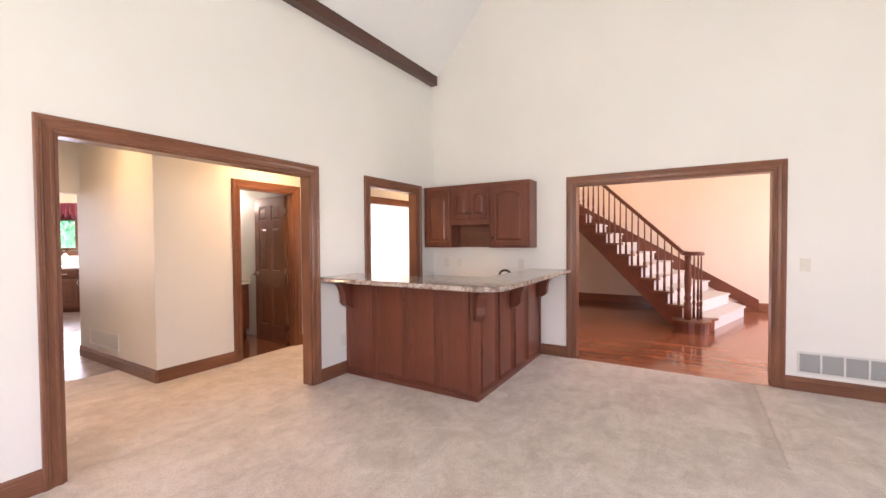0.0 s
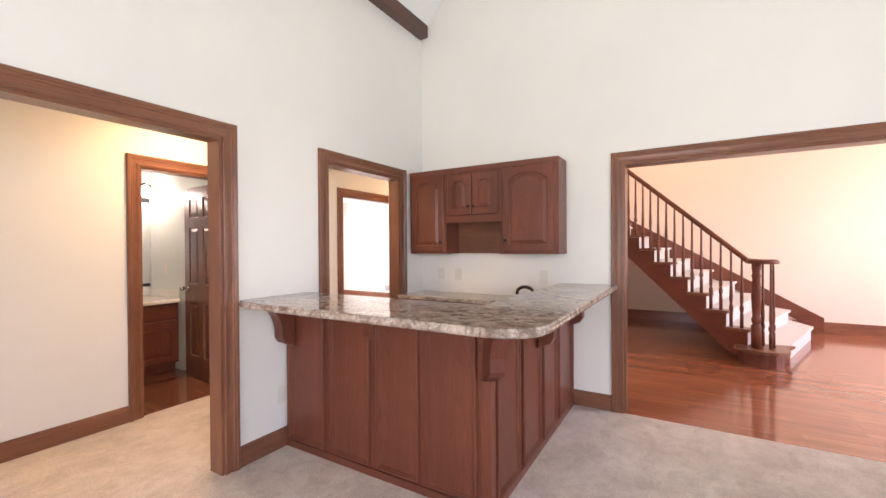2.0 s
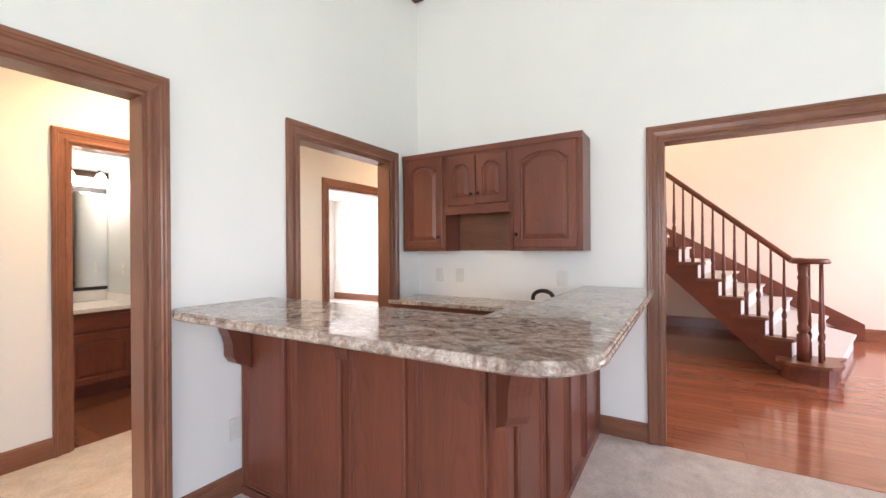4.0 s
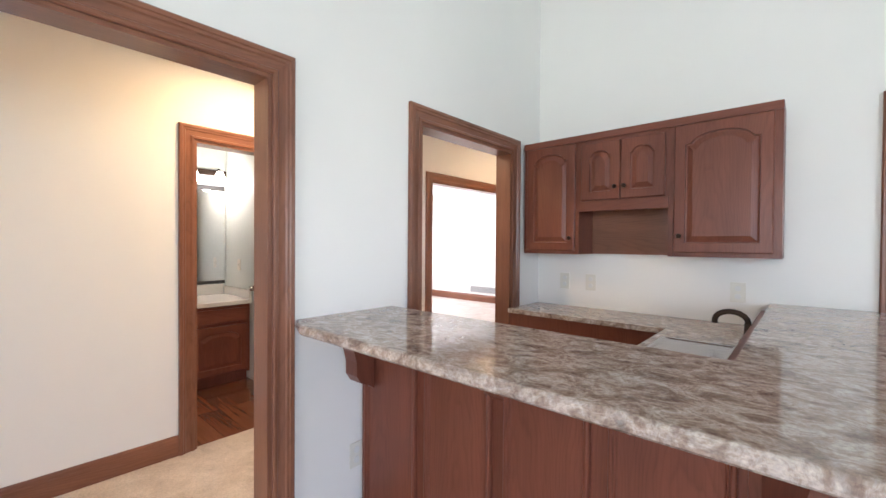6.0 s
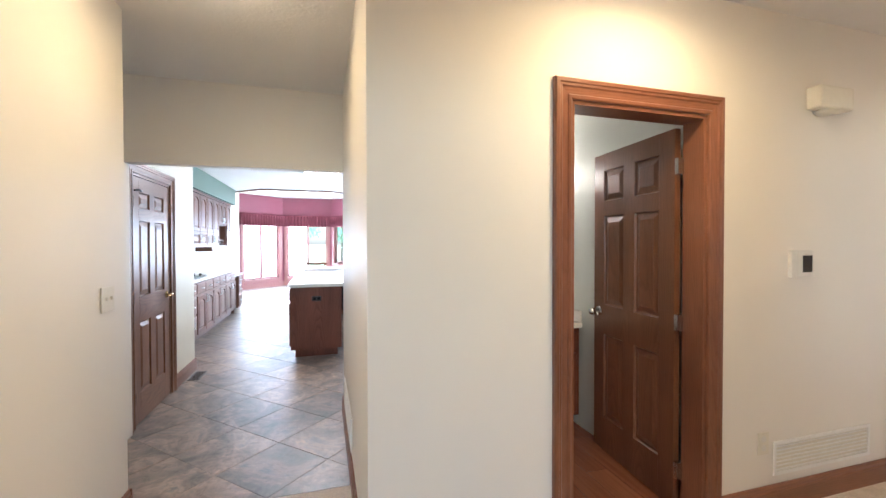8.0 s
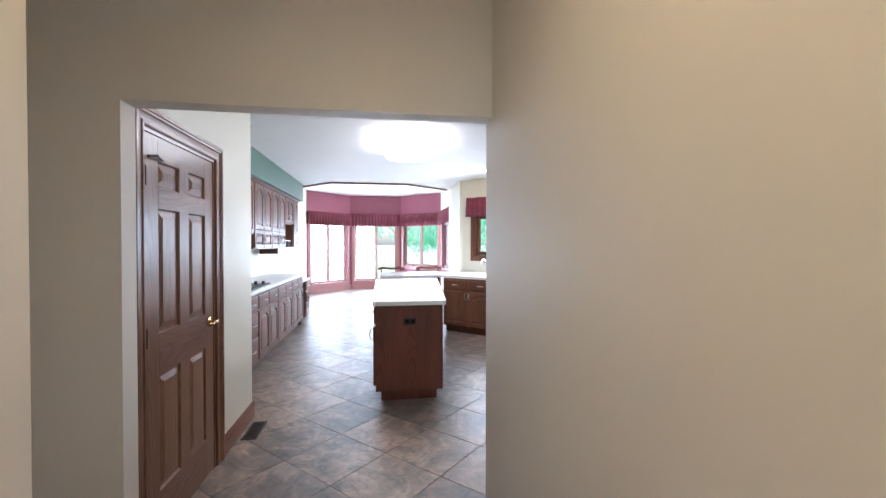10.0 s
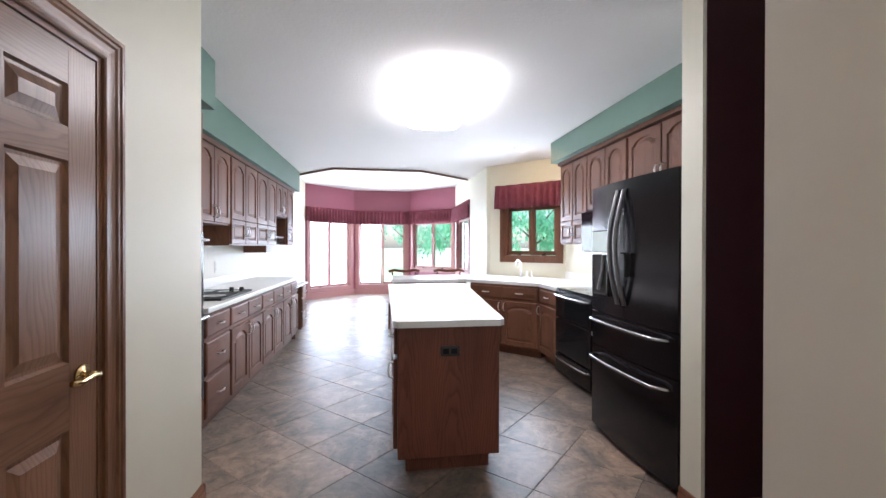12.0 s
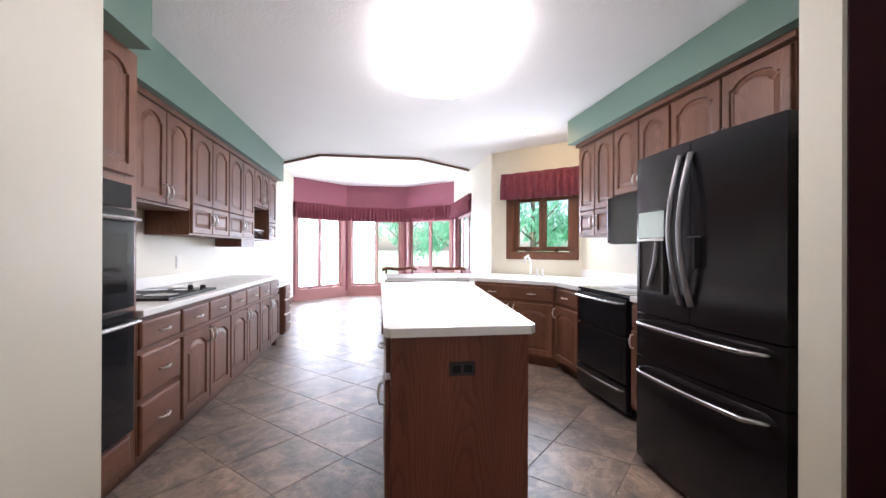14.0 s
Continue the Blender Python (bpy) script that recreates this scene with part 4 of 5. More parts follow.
plate = part("outlet", B((0.001, 0.007, 0.25, 0.365, 0.70, 0.76), r=0.002), OUTLETB, island, "dark brown outlet plate")
for k in range(2):
    part("socket", B((0.0075, 0.010, 0.265 + 0.05 * k, 0.30 + 0.05 * k, 0.715, 0.745)), BLACK, plate)

# peninsula, diagonal sink unit, range wall
pen = thing("peninsula", "white topped peninsula with black dishwasher fronts", "kitchen counter", -10.61, 1.56, 0)
part("body", B((-0.62, -0.02, 0.0, 0.98, 0.0, 0.875)), KIT, pen)
for k in range(2):
    dw = part("dishwasher_front", B((-0.019, 0.004, 0.02 + k * 0.48, 0.47 + k * 0.48, 0.10, 0.865), r=0.003), BLACK, pen)
base_unit(-10.50, 2.575, 45, 0.965, 2, depth=0.60, label="stained oak diagonal sink cabinet with arched doors")
base_unit(-9.81, 3.27, 0, 0.51, 1, depth=0.60, label="narrow stained oak base cabinet beside the range")
base_unit(-8.52, 3.27, 0, 0.45, 1, depth=0.60, label="narrow stained oak base cabinet beside the refrigerator")
ctop = thing("worktop", "white laminate worktop turning round the sink corner", "worktop")
bm = bmesh.new()
prism(bm, [(-10.585, 1.54), (-10.585, 2.52), (-9.80, 3.25), (-9.30, 3.25), (-9.30, 3.925), (-10.53, 3.925), (-11.39, 3.055), (-11.39, 1.54)], 0.877, 0.915)
part("slab", bm, WHITE, ctop)
part("slab", B((-8.525, -8.07, 3.25, 3.925, 0.877, 0.915)), WHITE, ctop)
part("backsplash", B((-10.5, -9.30, 3.91, 3.925, 0.916, 1.01)), WHITE, ctop)
sinkf = thing("faucet", "white kitchen faucet with tall spout behind the sink", "faucet", -10.80, 3.38, 0.915, 45)
bm = bmesh.new()
tube(bm, [(0, 0, 0), (0, 0, 0.16), (0, -0.03, 0.22), (0, -0.10, 0.25), (0, -0.17, 0.22), (0, -0.18, 0.17)], 0.014, 10)
part("spout", bm, WHITE, sinkf, smooth=True)
for sx in (0.09, 0.16):
    bm = bmesh.new()
    lathe(bm, [(0.022, 0), (0.018, 0.03), (0.012, 0.05), (0.014, 0.085), (0.006, 0.09)], 12, (sx, 0, 0))
    part("lever_handle", bm, WHITE, sinkf, smooth=True)

rng = thing("range", "black double-oven electric range with steel handles", "range", -9.29, 3.27, 0)
part("body", B((0, 0.755, 0.0, 0.645, 0.03, 0.90), r=0.004), BLACK, rng)
part("cooktop_glass", B((0.0, 0.755, -0.02, 0.60, 0.902, 0.918), r=0.003), COOKGLASS, rng)
part("backguard", B((0.0, 0.755, 0.60, 0.645, 0.918, 1.10), r=0.006), BLACK, rng)
for z0, z1 in ((0.62, 0.885), (0.26, 0.60)):
    od = part("oven_door", B((0.01, 0.745, -0.035, -0.002, z0, z1), r=0.005), BSTEEL, rng)
    part("oven_window", B((0.07, 0.685, -0.038, -0.0345, z0 + 0.03, z1 - 0.07)), COOKGLASS, od)
dw = part("warming_drawer", B((0.01, 0.745, -0.035, -0.002, 0.06, 0.245), r=0.005), BSTEEL, rng)
for z in (0.85, 0.215):
    bm = bmesh.new()
    tube(bm, [(0.04, -0.034, z), (0.05, -0.065, z), (0.20, -0.08, z), (0.38, -0.085, z), (0.56, -0.08, z), (0.705, -0.065, z), (0.715, -0.034, z)], 0.010, 10)
    part("handle", bm, STEEL, rng)
for k in range(4):
    bm = bmesh.new()
    cyl(bm, ((0.2, 0.55)[k % 2], (0.14, 0.42)[k // 2], 0.9182), ((0.2, 0.55)[k % 2], (0.14, 0.42)[k // 2], 0.9195), 0.10, 24)
    part("burner", bm, BLACK, rng)

micro = thing("microwave", "black over-range microwave reflecting the window", "microwave", -9.24, 3.53, 1.30)
part("body", B((0, 0.755, 0, 0.38, 0, 0.42), r=0.004), BLACK, micro)
part("door", B((0.0, 0.58, -0.03, -0.001, 0.01, 0.41), r=0.005), COOKGLASS, micro)
part("control_panel", B((0.585, 0.755, -0.03, -0.001, 0.01, 0.41), r=0.004), BLACK, micro)

UR = 3.57
wall_unit(-9.87, UR, 0, 0.655, 1.38, 2.36, 2, lower=0.25)
wall_unit(-9.22, UR, 0, 0.715, 1.72, 2.36, 2, label="short stained oak wall cabinet over the microwave")
wall_unit(-8.50, UR, 0, 0.89, 1.84, 2.36, 2, label="short stained oak wall cabinet over the refrigerator")
setting("soffit_north", B((-9.90, -7.07, 3.44, 3.93, 2.362, 2.61)), GREEN, "sage green soffit above the cabinets")
setting("trim", B((-9.87, -7.57, 3.515, 3.546, 2.325, 2.361)), KIT_X)


def refrigerator():
    f = thing("refrigerator", "black stainless french door refrigerator with four doors and curved steel handles", "refrigerator", -8.06, 3.03, 0)
    w, h = 0.91, 1.78
    part("body", B((0, w, 0.01, 0.76, 0.02, 1.76), r=0.004), BLACK, f)
    part("top_cap", B((0.02, w - 0.02, 0.02, 0.5, 1.76, 1.775)), RUBBER, f)

    def curved(x0, x1, z0, z1):
        bm = bmesh.new()
        n = 12
        def yy(x):
            u = (x - w / 2) / (w / 2)
            return -0.075 + 0.030 * u * u
        pts = [(x0 + (x1 - x0) * k / n) for k in range(n + 1)]
        out = [(px, yy(px)) for px in pts] + [(x1, 0.005), (x0, 0.005)]
        prism(bm, out, z0, z1)
        return bm
    dl = part("door", curved(0.003, w / 2 - 0.003, 0.885, h), BSTEEL, f)
    drr = part("door", curved(w / 2 + 0.003, w - 0.003, 0.885, h), BSTEEL, f)
    d3 = part("drawer", curved(0.003, w - 0.003, 0.635, 0.878), BSTEEL, f)
    d4 = part("drawer", curved(0.003, w - 0.003, 0.04, 0.628), BSTEEL, f)
    for d, sx in ((dl, -1), (drr, 1)):
        bm = bmesh.new()
        x = w / 2 - 0.02 + sx * 0.034
        arc = [(x, -0.085 - 0.062 * math.sin(math.pi * k / 14), 1.715 - 0.735 * k / 14) for k in range(15)]
        tube(bm, [(x, -0.070, 1.712)] + arc + [(x, -0.070, 0.983)], 0.0145, 10)
        part("handle", bm, HSTEEL, d, smooth=True)
    bm = bmesh.new()
    cyl(bm, (w / 2 + 0.02, -0.105, 1.31), (w / 2 + 0.10, -0.105, 1.31), 0.005, 8)
    box(bm, w / 2 + 0.055, w / 2 + 0.067, -0.110, -0.078, 1.16, 1.31, 0.002)
    part("latch", bm, RUBBER, f)
    for d, z in ((d3, 0.835), (d4, 0.565)):
        bm = bmesh.new()
        pts = []
        for k in range(13):
            u = -1 + 2 * k / 12
            pts.append((w / 2 + u * 0.40, -0.115 - 0.022 * (1 - u * u) if 0 < k < 12 else -0.060, z))
        tube(bm, pts, 0.011, 10)
        part("handle", bm, STEEL, d, smooth=True)
    # No deep niche is cut; the near-black colour supplies its shade
    disp = part("dispenser", B((0.070, 0.290, -0.082, -0.062, 1.010, 1.465), r=0.004), RECESS, f, "black water and ice dispenser")
    part("display", B((0.076, 0.284, -0.086, -0.0825, 1.315, 1.458), r=0.001), PANELGREY, disp)
    part("bright_strip", B((0.076, 0.284, -0.088, -0.0825, 1.296, 1.312), r=0.001), STEEL, disp)
    bm = bmesh.new()
    for x0, x1, z0, z1 in ((0.076, 0.092, 1.022, 1.294), (0.268, 0.284, 1.022, 1.294), (0.076, 0.284, 1.012, 1.0215)):
        box(bm, x0, x1, -0.088, -0.0825, z0, z1)
    part("recess_frame", bm, BSTEEL, disp)
    bm = bmesh.new()
    tube(bm, [(0.235, -0.087, 1.29), (0.225, -0.096, 1.17), (0.185, -0.100, 1.05)], 0.012, 8)
    part("paddle", bm, HSTEEL, disp)
    return f


refrigerator()

# valances


def valance(name_label, x, y, turn, w, z0, z1, out=0.10):
    t = thing("valance", name_label, "window valance", x, y, 0, turn, "window valances")
    bm = bmesh.new()
    n = int(w / 0.012)
    rows = [(z1, 0.006, 0.0), (z1 - 0.05, 0.008, 0.0), (z1 - 0.065, 0.012, 0.1), (z1 - 0.13, 0.026, 0.1), ((z0 + z1) / 2, 0.032, 0.2), (z0, 0.040, 0.3)]
    grid = []
    for z, amp, ph in rows:
        line = []
        for k in range(n + 1):
            s = k * w / n
            g = math.sin(2 * math.pi * s / 0.098 + ph + 0.5 * math.sin(s * 7.3))
            pleat = 0.95 * math.copysign(abs(g) ** 0.45, g) + 0.18 * math.sin(2 * math.pi * s / 0.037 + 1.3 + ph * 3)
            line.append(bm.verts.new((s, -out - amp * pleat, z + 0.004 * math.sin(s * 31))))
        grid.append(line)
    for a, b in zip(grid, grid[1:]):
        for k in range(n):
            bm.faces.new((a[k], a[k + 1], b[k + 1], b[k]))
    ob = part("fabric", bm, FABRIC, t, smooth=True)
    ob.modifiers.new("thick", "SOLIDIFY").thickness = 0.003
    bm = bmesh.new()
    box(bm, 0, w, -out + 0.012, -0.001, z1 - 0.02, z1)
    box(bm, 0, 0.01, -out + 0.012, -0.001, z0 + 0.02, z1 - 0.02)
    box(bm, w - 0.01, w, -out + 0.012, -0.001, z0 + 0.02, z1 - 0.02)
    part("board", bm, FABRIC, t)
    return t


VL = "gathered burgundy patterned fabric valance above a bay window"
valance(VL, -15.82, -0.53, 135, 1.598, 1.99, 2.36)
valance(VL, -16.95, 0.60, 90, 1.58, 1.99, 2.36)
valance(VL, -16.95, 2.18, 45, 1.598, 1.99, 2.36)
valance("gathered burgundy fabric valance over the side window", -15.75, 3.31, 0, 2.1, 1.99, 2.36)
valance("gathered burgundy fabric valance over the kitchen sink window", -11.40 + 0.18 * R2, 3.05 + 0.18 * R2, 45, 1.06, 1.92, 2.27)

# kitchen ceiling lamps


def rounded_rect(x0, x1, y0, y1, r, z):
    pts = []
    for cx, cy, a0 in ((x1 - r, y1 - r, 0), (x0 + r, y1 - r, 90), (x0 + r, y0 + r, 180), (x1 - r, y0 + r, 270)):
        for k in range(6):
            a = radians(a0 + 18 * k)
            pts.append((cx + r * math.cos(a), cy + r * math.sin(a), z))
    return pts


for x, y, hx, hy, mt in ((-8.58, 1.89, 0.60, 0.27, TUBE), (-6.66, 1.86, 0.30, 0.34, TUBE_DIM)):
    cl = thing("ceiling_light", "lit fluorescent ceiling light with rounded acrylic diffuser", "ceiling light", x, y, 2.608)
    part("base_pan", B((-hx + 0.05, hx - 0.05, -hy + 0.05, hy - 0.05, -0.03, 0.0)), WHITE, cl)
    bm = bmesh.new()
    rings_to_mesh(bm, [rounded_rect(-hx + m, hx - m, -hy + m, hy - m, 0.12, z) for m, z in ((0.012, -0.031), (0.0, -0.05), (0.006, -0.085), (0.03, -0.112), (0.08, -0.125))])
    part("diffuser", bm, mt, cl, smooth=True)

dl = thing("recessed_light", "lit recessed ceiling light with white trim over the sink", "ceiling light", -10.20, 3.17, 2.61)
bm = bmesh.new()
lathe(bm, [(0.062, -0.001), (0.062, -0.006), (0.088, -0.007), (0.094, -0.001)], 24)
part("trim_ring", bm, WHITE, dl, smooth=True)
bm = bmesh.new()
cyl(bm, (0, 0, -0.012), (0, 0, -0.0075), 0.06, 20)
part("lens", bm, SHADE, dl)

# dining chairs behind the peninsula
for cx, cy, a in ((-11.75, 1.72, 95), (-11.75, 2.45, 88)):
    ch = thing("dining_chair", "dark wooden chair with a curved crest rail, pushed to the peninsula", "chair", cx, cy, 0, a, "chairs at the peninsula")
    part("seat", B((-0.22, 0.22, -0.22, 0.20, 0.44, 0.48), r=0.01), CAB, ch)
    for sx in (-1, 1):
        for sy in (-1, 1):
            bm = bmesh.new()
            cyl(bm, (sx * 0.19, sy * 0.18, 0.0), (sx * 0.18, sy * 0.17, 0.45), 0.016, 10, 0.02)
            part("leg", bm, CAB, ch)
        bm = bmesh.new()
        cyl(bm, (sx * 0.19, -0.19, 0.47), (sx * 0.18, -0.24, 0.96), 0.014, 10)
        part("back_post", bm, CAB, ch)
    bm = bmesh.new()
    tube(bm, [(-0.24, -0.25, 0.965), (-0.16, -0.25, 0.99), (-0.05, -0.26, 0.975), (0.05, -0.26, 0.975), (0.16, -0.25, 0.99), (0.24, -0.25, 0.965)], 0.022, 8)
    part("crest_rail", bm, CAB, ch, smooth=True)

# ---- bar ----
bar = thing("wet_bar", "L-shaped reddish brown panelled bar under a granite top", "bar counter")
part("front_body", B((-2.425, -0.87, 3.26, 3.40, 0, 1.008)), CAB, bar)
part("side_body", B((-1.01, -0.87, 3.40, 4.995, 0, 1.008)), CAB, bar)


def bar_panel(px, py, turn, w, z0, z1, mould):
    bm = bmesh.new()
    loops = []
    for m, d in ((0, 0), (0, 0.016), (0.003, 0.021), (0.008, 0.023), (0.013, 0.021), (0.016, 0.013), (0.020, 0.012), (0.024, 0.004), (0.027, 0.003)):
        loops.append([(m, -d, z0 + m), (w - m, -d, z0 + m), (w - m, -d, z1 - m), (m, -d, z1 - m)])
    rings_to_mesh(bm, loops)
    ob = part("panel", bm, CAB, bar)
    ob.matrix_world = pose(px, py, 0, 0, 0, turn)


edges = [-2.42, -2.02, -1.635, -1.275, -0.915]
for a, b in zip(edges, edges[1:]):
    bar_panel(a + 0.03, 3.26, 0, b - a - 0.055, 0.06, 0.985, True)
for a, b in zip([3.31, 3.69, 4.09, 4.48], [3.69, 4.09, 4.48, 4.985]):
    bar_panel(-0.87, a + 0.02, 90, b - a - 0.055, 0.06, 0.985, True)
part("corner_post", B((-0.92, -0.862, 3.252, 3.315, 0, 1.008), r=0.004), CAB, bar)
part("base_strip", B((-2.425, -0.862, 3.246, 3.259, 0, 0.045)), CAB_X, bar)
part("base_strip", B((-0.869, -0.856, 3.26, 4.99, 0, 0.045)), CAB, bar)


def corbel(px, py, turn, out=1.0, drop=1.0):
    bm = bmesh.new()
    prof = [(0, 1.008), (0.27, 1.008), (0.27, 0.992), (0.235, 0.985), (0.19, 0.975), (0.155, 0.955), (0.13, 0.925), (0.112, 0.885), (0.10, 0.84), (0.098, 0.775), (0.075, 0.74), (0.03, 0.72), (0, 0.70)]
    prof = [(u * out, 1.008 - (1.008 - z) * drop) for u, z in prof]
    n = len(prof)
    a = [bm.verts.new((-0.042, -u, z)) for u, z in prof]
    b = [bm.verts.new((0.042, -u, z)) for u, z in prof]
    bm.faces.new(a)
    bm.faces.new(b[::-1])
    for k in range(n):
        bm.faces.new((a[k], b[k], b[(k + 1) % n], a[(k + 1) % n]))
    ob = part("corbel", bm, CAB, bar)
    ob.matrix_world = pose(px, py, 0, 0, 0, turn)


corbel(-2.36, 3.246, 0)
corbel(-1.64, 3.246, 0, 0.22, 0.6)
corbel(-0.862, 3.252, 45)
corbel(-0.856, 4.05, 90)
corbel(-0.856, 4.90, 90)

top = thing("granite_worktop", "polished brown and cream granite bar top, L-shaped with rounded corner", "worktop")


def top_outline(m):
    x0, x1, y0, y1, r = XW + 0.002, -0.50 - m, 2.86 + m, 4.998, 0.22 - m
    pts = [(x0, y0 + 0.05), (x0 + 0.12, y0)]
    for k in range(11):
        a = -90 + 9 * k
        pts.append((x1 - r + r * math.cos(radians(a)), y0 + r + r * math.sin(radians(a))))
    pts += [(x1, y1), (-0.97, y1), (-0.97, 3.45), (x0, 3.45)]
    return pts


bm = bmesh.new()
rings_to_mesh(bm, [[(px, py, z) for px, py in top_outline(m)] for m, z in ((0.012, 1.010), (0.002, 1.018), (0.0, 1.027), (0.004, 1.035), (0.003, 1.043), (0.008, 1.049), (0.014, 1.051))])
part("slab", bm, GRANITE, top)
low = thing("bar_sink_counter", "lower granite counter with dark cabinet front behind the bar", "worktop")
bm = bmesh.new()
prism(bm, [(-2.425, 4.55), (-1.40, 4.55), (-1.40, 3.42), (-1.012, 3.42), (-1.012, 4.995), (-2.425, 4.995)], 0.883, 0.913)
part("slab", bm, GRANITE, low)
part("cabinet", B((-2.42, -1.40, 4.57, 4.99, 0.0, 0.882)), CAB, low)
part("cabinet", B((-1.398, -1.02, 3.45, 4.99, 0.0, 0.882)), CAB, low)
snk = thing("bar_sink", "small stainless steel bar sink set in granite", "sink", -1.20, 4.12, 0.913)
bm = bmesh.new()
rings_to_mesh(bm, [[(sx * u, sy * v, z) for sx, sy in ((-1, -1), (1, -1), (1, 1), (-1, 1))] for u, v, z in ((0.16, 0.20, 0.0005), (0.16, 0.20, 0.004), (0.14, 0.18, 0.005), (0.13, 0.17, 0.0015))])
part("rim", bm, STEEL, snk)
bf = thing("bar_faucet", "dark bronze arched bar faucet beside the sink", "faucet", -1.02, 4.40, 0.913, 0)
bm = bmesh.new()
lathe(bm, [(0.028, 0), (0.026, 0.01), (0.016, 0.02), (0.015, 0.10)], 14)
part("base", bm, BRONZE, bf, smooth=True)
bm = bmesh.new()
tube(bm, [(0, 0, 0.06)] + [(-0.065 + 0.065 * math.cos(radians(a)), 0, 0.105 + 0.045 * math.sin(radians(a))) for a in range(0, 181, 20)] + [(-0.13, 0, 0.09)], 0.013, 10)
part("spout", bm, BRONZE, bf, smooth=True)

# bar wall cabinets: fronts at y 4.675, facing south
barcab = thing("bar_wall_cabinet", "reddish brown wall cabinets with arched doors and an open niche", "cabinet", -2.41, 4.745, 0)
W = 1.495
d = 0.25
part("body", B((0, W, 0, d, 1.665, 2.12)), CAB, barcab)
part("side_body", B((0, 0.425, 0, d, 1.31, 1.6648)), CAB, barcab)
part("side_body", B((0.975, W, 0, d, 1.31, 1.6648)), CAB, barcab)
part("niche_back", B((0.426, 0.974, d - 0.016, d, 1.312, 1.6645)), OAK_X, barcab)
part("niche_rail", B((0.425, 0.975, -0.012, -0.0005, 1.60, 1.668), r=0.002), CAB_X, barcab)
cab_door(barcab, 0.03, 0.40, 1.335, 2.07, CAB, 0.045, (0.37, 1.42), knob=True)
cab_door(barcab, 0.445, 0.695, 1.672, 2.05, CAB, 0.035, (0.67, 1.75), knob=True)
cab_door(barcab, 0.703, 0.955, 1.672, 2.05, CAB, 0.035, (0.728, 1.75), knob=True)
cab_door(barcab, 1.005, 1.46, 1.335, 2.07, CAB, 0.05, (1.035, 1.43), knob=True)
part("top_rail", B((0, W, -0.012, -0.0005, 2.075, 2.12), r=0.002), CAB_X, barcab)
for a, b in ((0.402, 0.426), (0.974, 1.0)):
    part("stile", B((a, b, -0.010, -0.0005, 1.31, 1.60)), CAB, barcab)

# ---- staircase ----
stair = thing("staircase", "wide oak staircase with pale carpeted treads and turned balusters", "staircase")
RISE = 0.19
NS = 14


def inner(k):
    return Vector((0.80 - 0.20 * (k - 1), 7.20 + 0.10 * (k - 1), 0))


def outer(k):
    return Vector((1.65 - 0.32 * (k - 1), 9.79, 0))


for k in range(1, NS):
    a, b, c, d2 = inner(k), inner(k + 1), outer(k + 1), outer(k)
    if k == 1:
        a, b, d2 = Vector((0.99, 7.50, 0)), Vector((0.62, 7.40, 0)), Vector((1.52, 9.10, 0))
    if k == 2:
        d2 = Vector((1.31, 9.35, 0))
    bm = bmesh.new()
    prism(bm, [(p.x, p.y) for p in (a, d2, c, b)], RISE * (k - 1) if k < 2 else RISE * (k - 1) - 0.02, RISE * k - 0.03)
    part("riser", bm, STAIRCARPET, stair)
    e = (a - d2).normalized()
    f = Vector((0.03, 0, 0))
    bm = bmesh.new()
    prism(bm, [(p.x, p.y) for p in (a + f + e * 0.0, d2 + f, c, b + e * 0.0)], RISE * k - 0.03, RISE * k)
    part("tread", bm, STAIRCARPET, stair)
    u = (b - a).normalized()
    nrm = Vector((u.y, -u.x, 0)) * -1 if u.x > 0 else Vector((-u.y, u.x, 0))
    if nrm.y > 0:
        nrm = -nrm
    if k > 1:
        bm = bmesh.new()
        q = [a + f + nrm * 0.05, a + f - nrm * 0.12, b - nrm * 0.12, b + nrm * 0.05]
        prism(bm, [(p.x, p.y) for p in q], RISE * k - 0.028, RISE * k + 0.004)
        part("tread_end", bm, OAK_X, stair, "stained oak tread end")

# stringer: stepped top, sloped underside
low_line, top_line = [], []
for k in range(2, NS):
    p, q = inner(k), inner(k + 1)
    low_line.append((p.x, p.y, max(0.0, RISE * k - 0.47)))
    top_line += [(p.x, p.y, RISE * k - 0.03), (q.x, q.y, RISE * k - 0.03)]
low_line.append((inner(NS).x, inner(NS).y, RISE * NS - 0.47))
outline = low_line + top_line[::-1]
bm = bmesh.new()
va = [bm.verts.new((x, y - 0.005, z)) for x, y, z in outline]
vb = [bm.verts.new((x, y + 0.05, z)) for x, y, z in outline]
bm.faces.new(va)
bm.faces.new(vb[::-1])
for k in range(len(va)):
    j = (k + 1) % len(va)
    bm.faces.new((va[k], va[j], vb[j], vb[k]))
part("stringer", bm, CAB_X, stair, "stained brown stringer")
# starting step with rounded end
bm = bmesh.new()
prism(bm, [(1.00 + 0.22 * math.cos(radians(a)) - 0.28, 7.23 + 0.20 * math.sin(radians(a))) for a in range(160, 381, 20)] + [(1.02, 7.49), (0.60, 7.42)], 0, RISE - 0.029)
part("starting_step", bm, CAB_X, stair)
bm = bmesh.new()
prism(bm, [(1.00 + 0.26 * math.cos(radians(a)) - 0.28, 7.23 + 0.24 * math.sin(radians(a))) for a in range(160, 381, 20)] + [(1.07, 7.52), (0.60, 7.44)], RISE - 0.028, RISE + 0.004)
part("starting_tread", bm, OAK_X, stair)
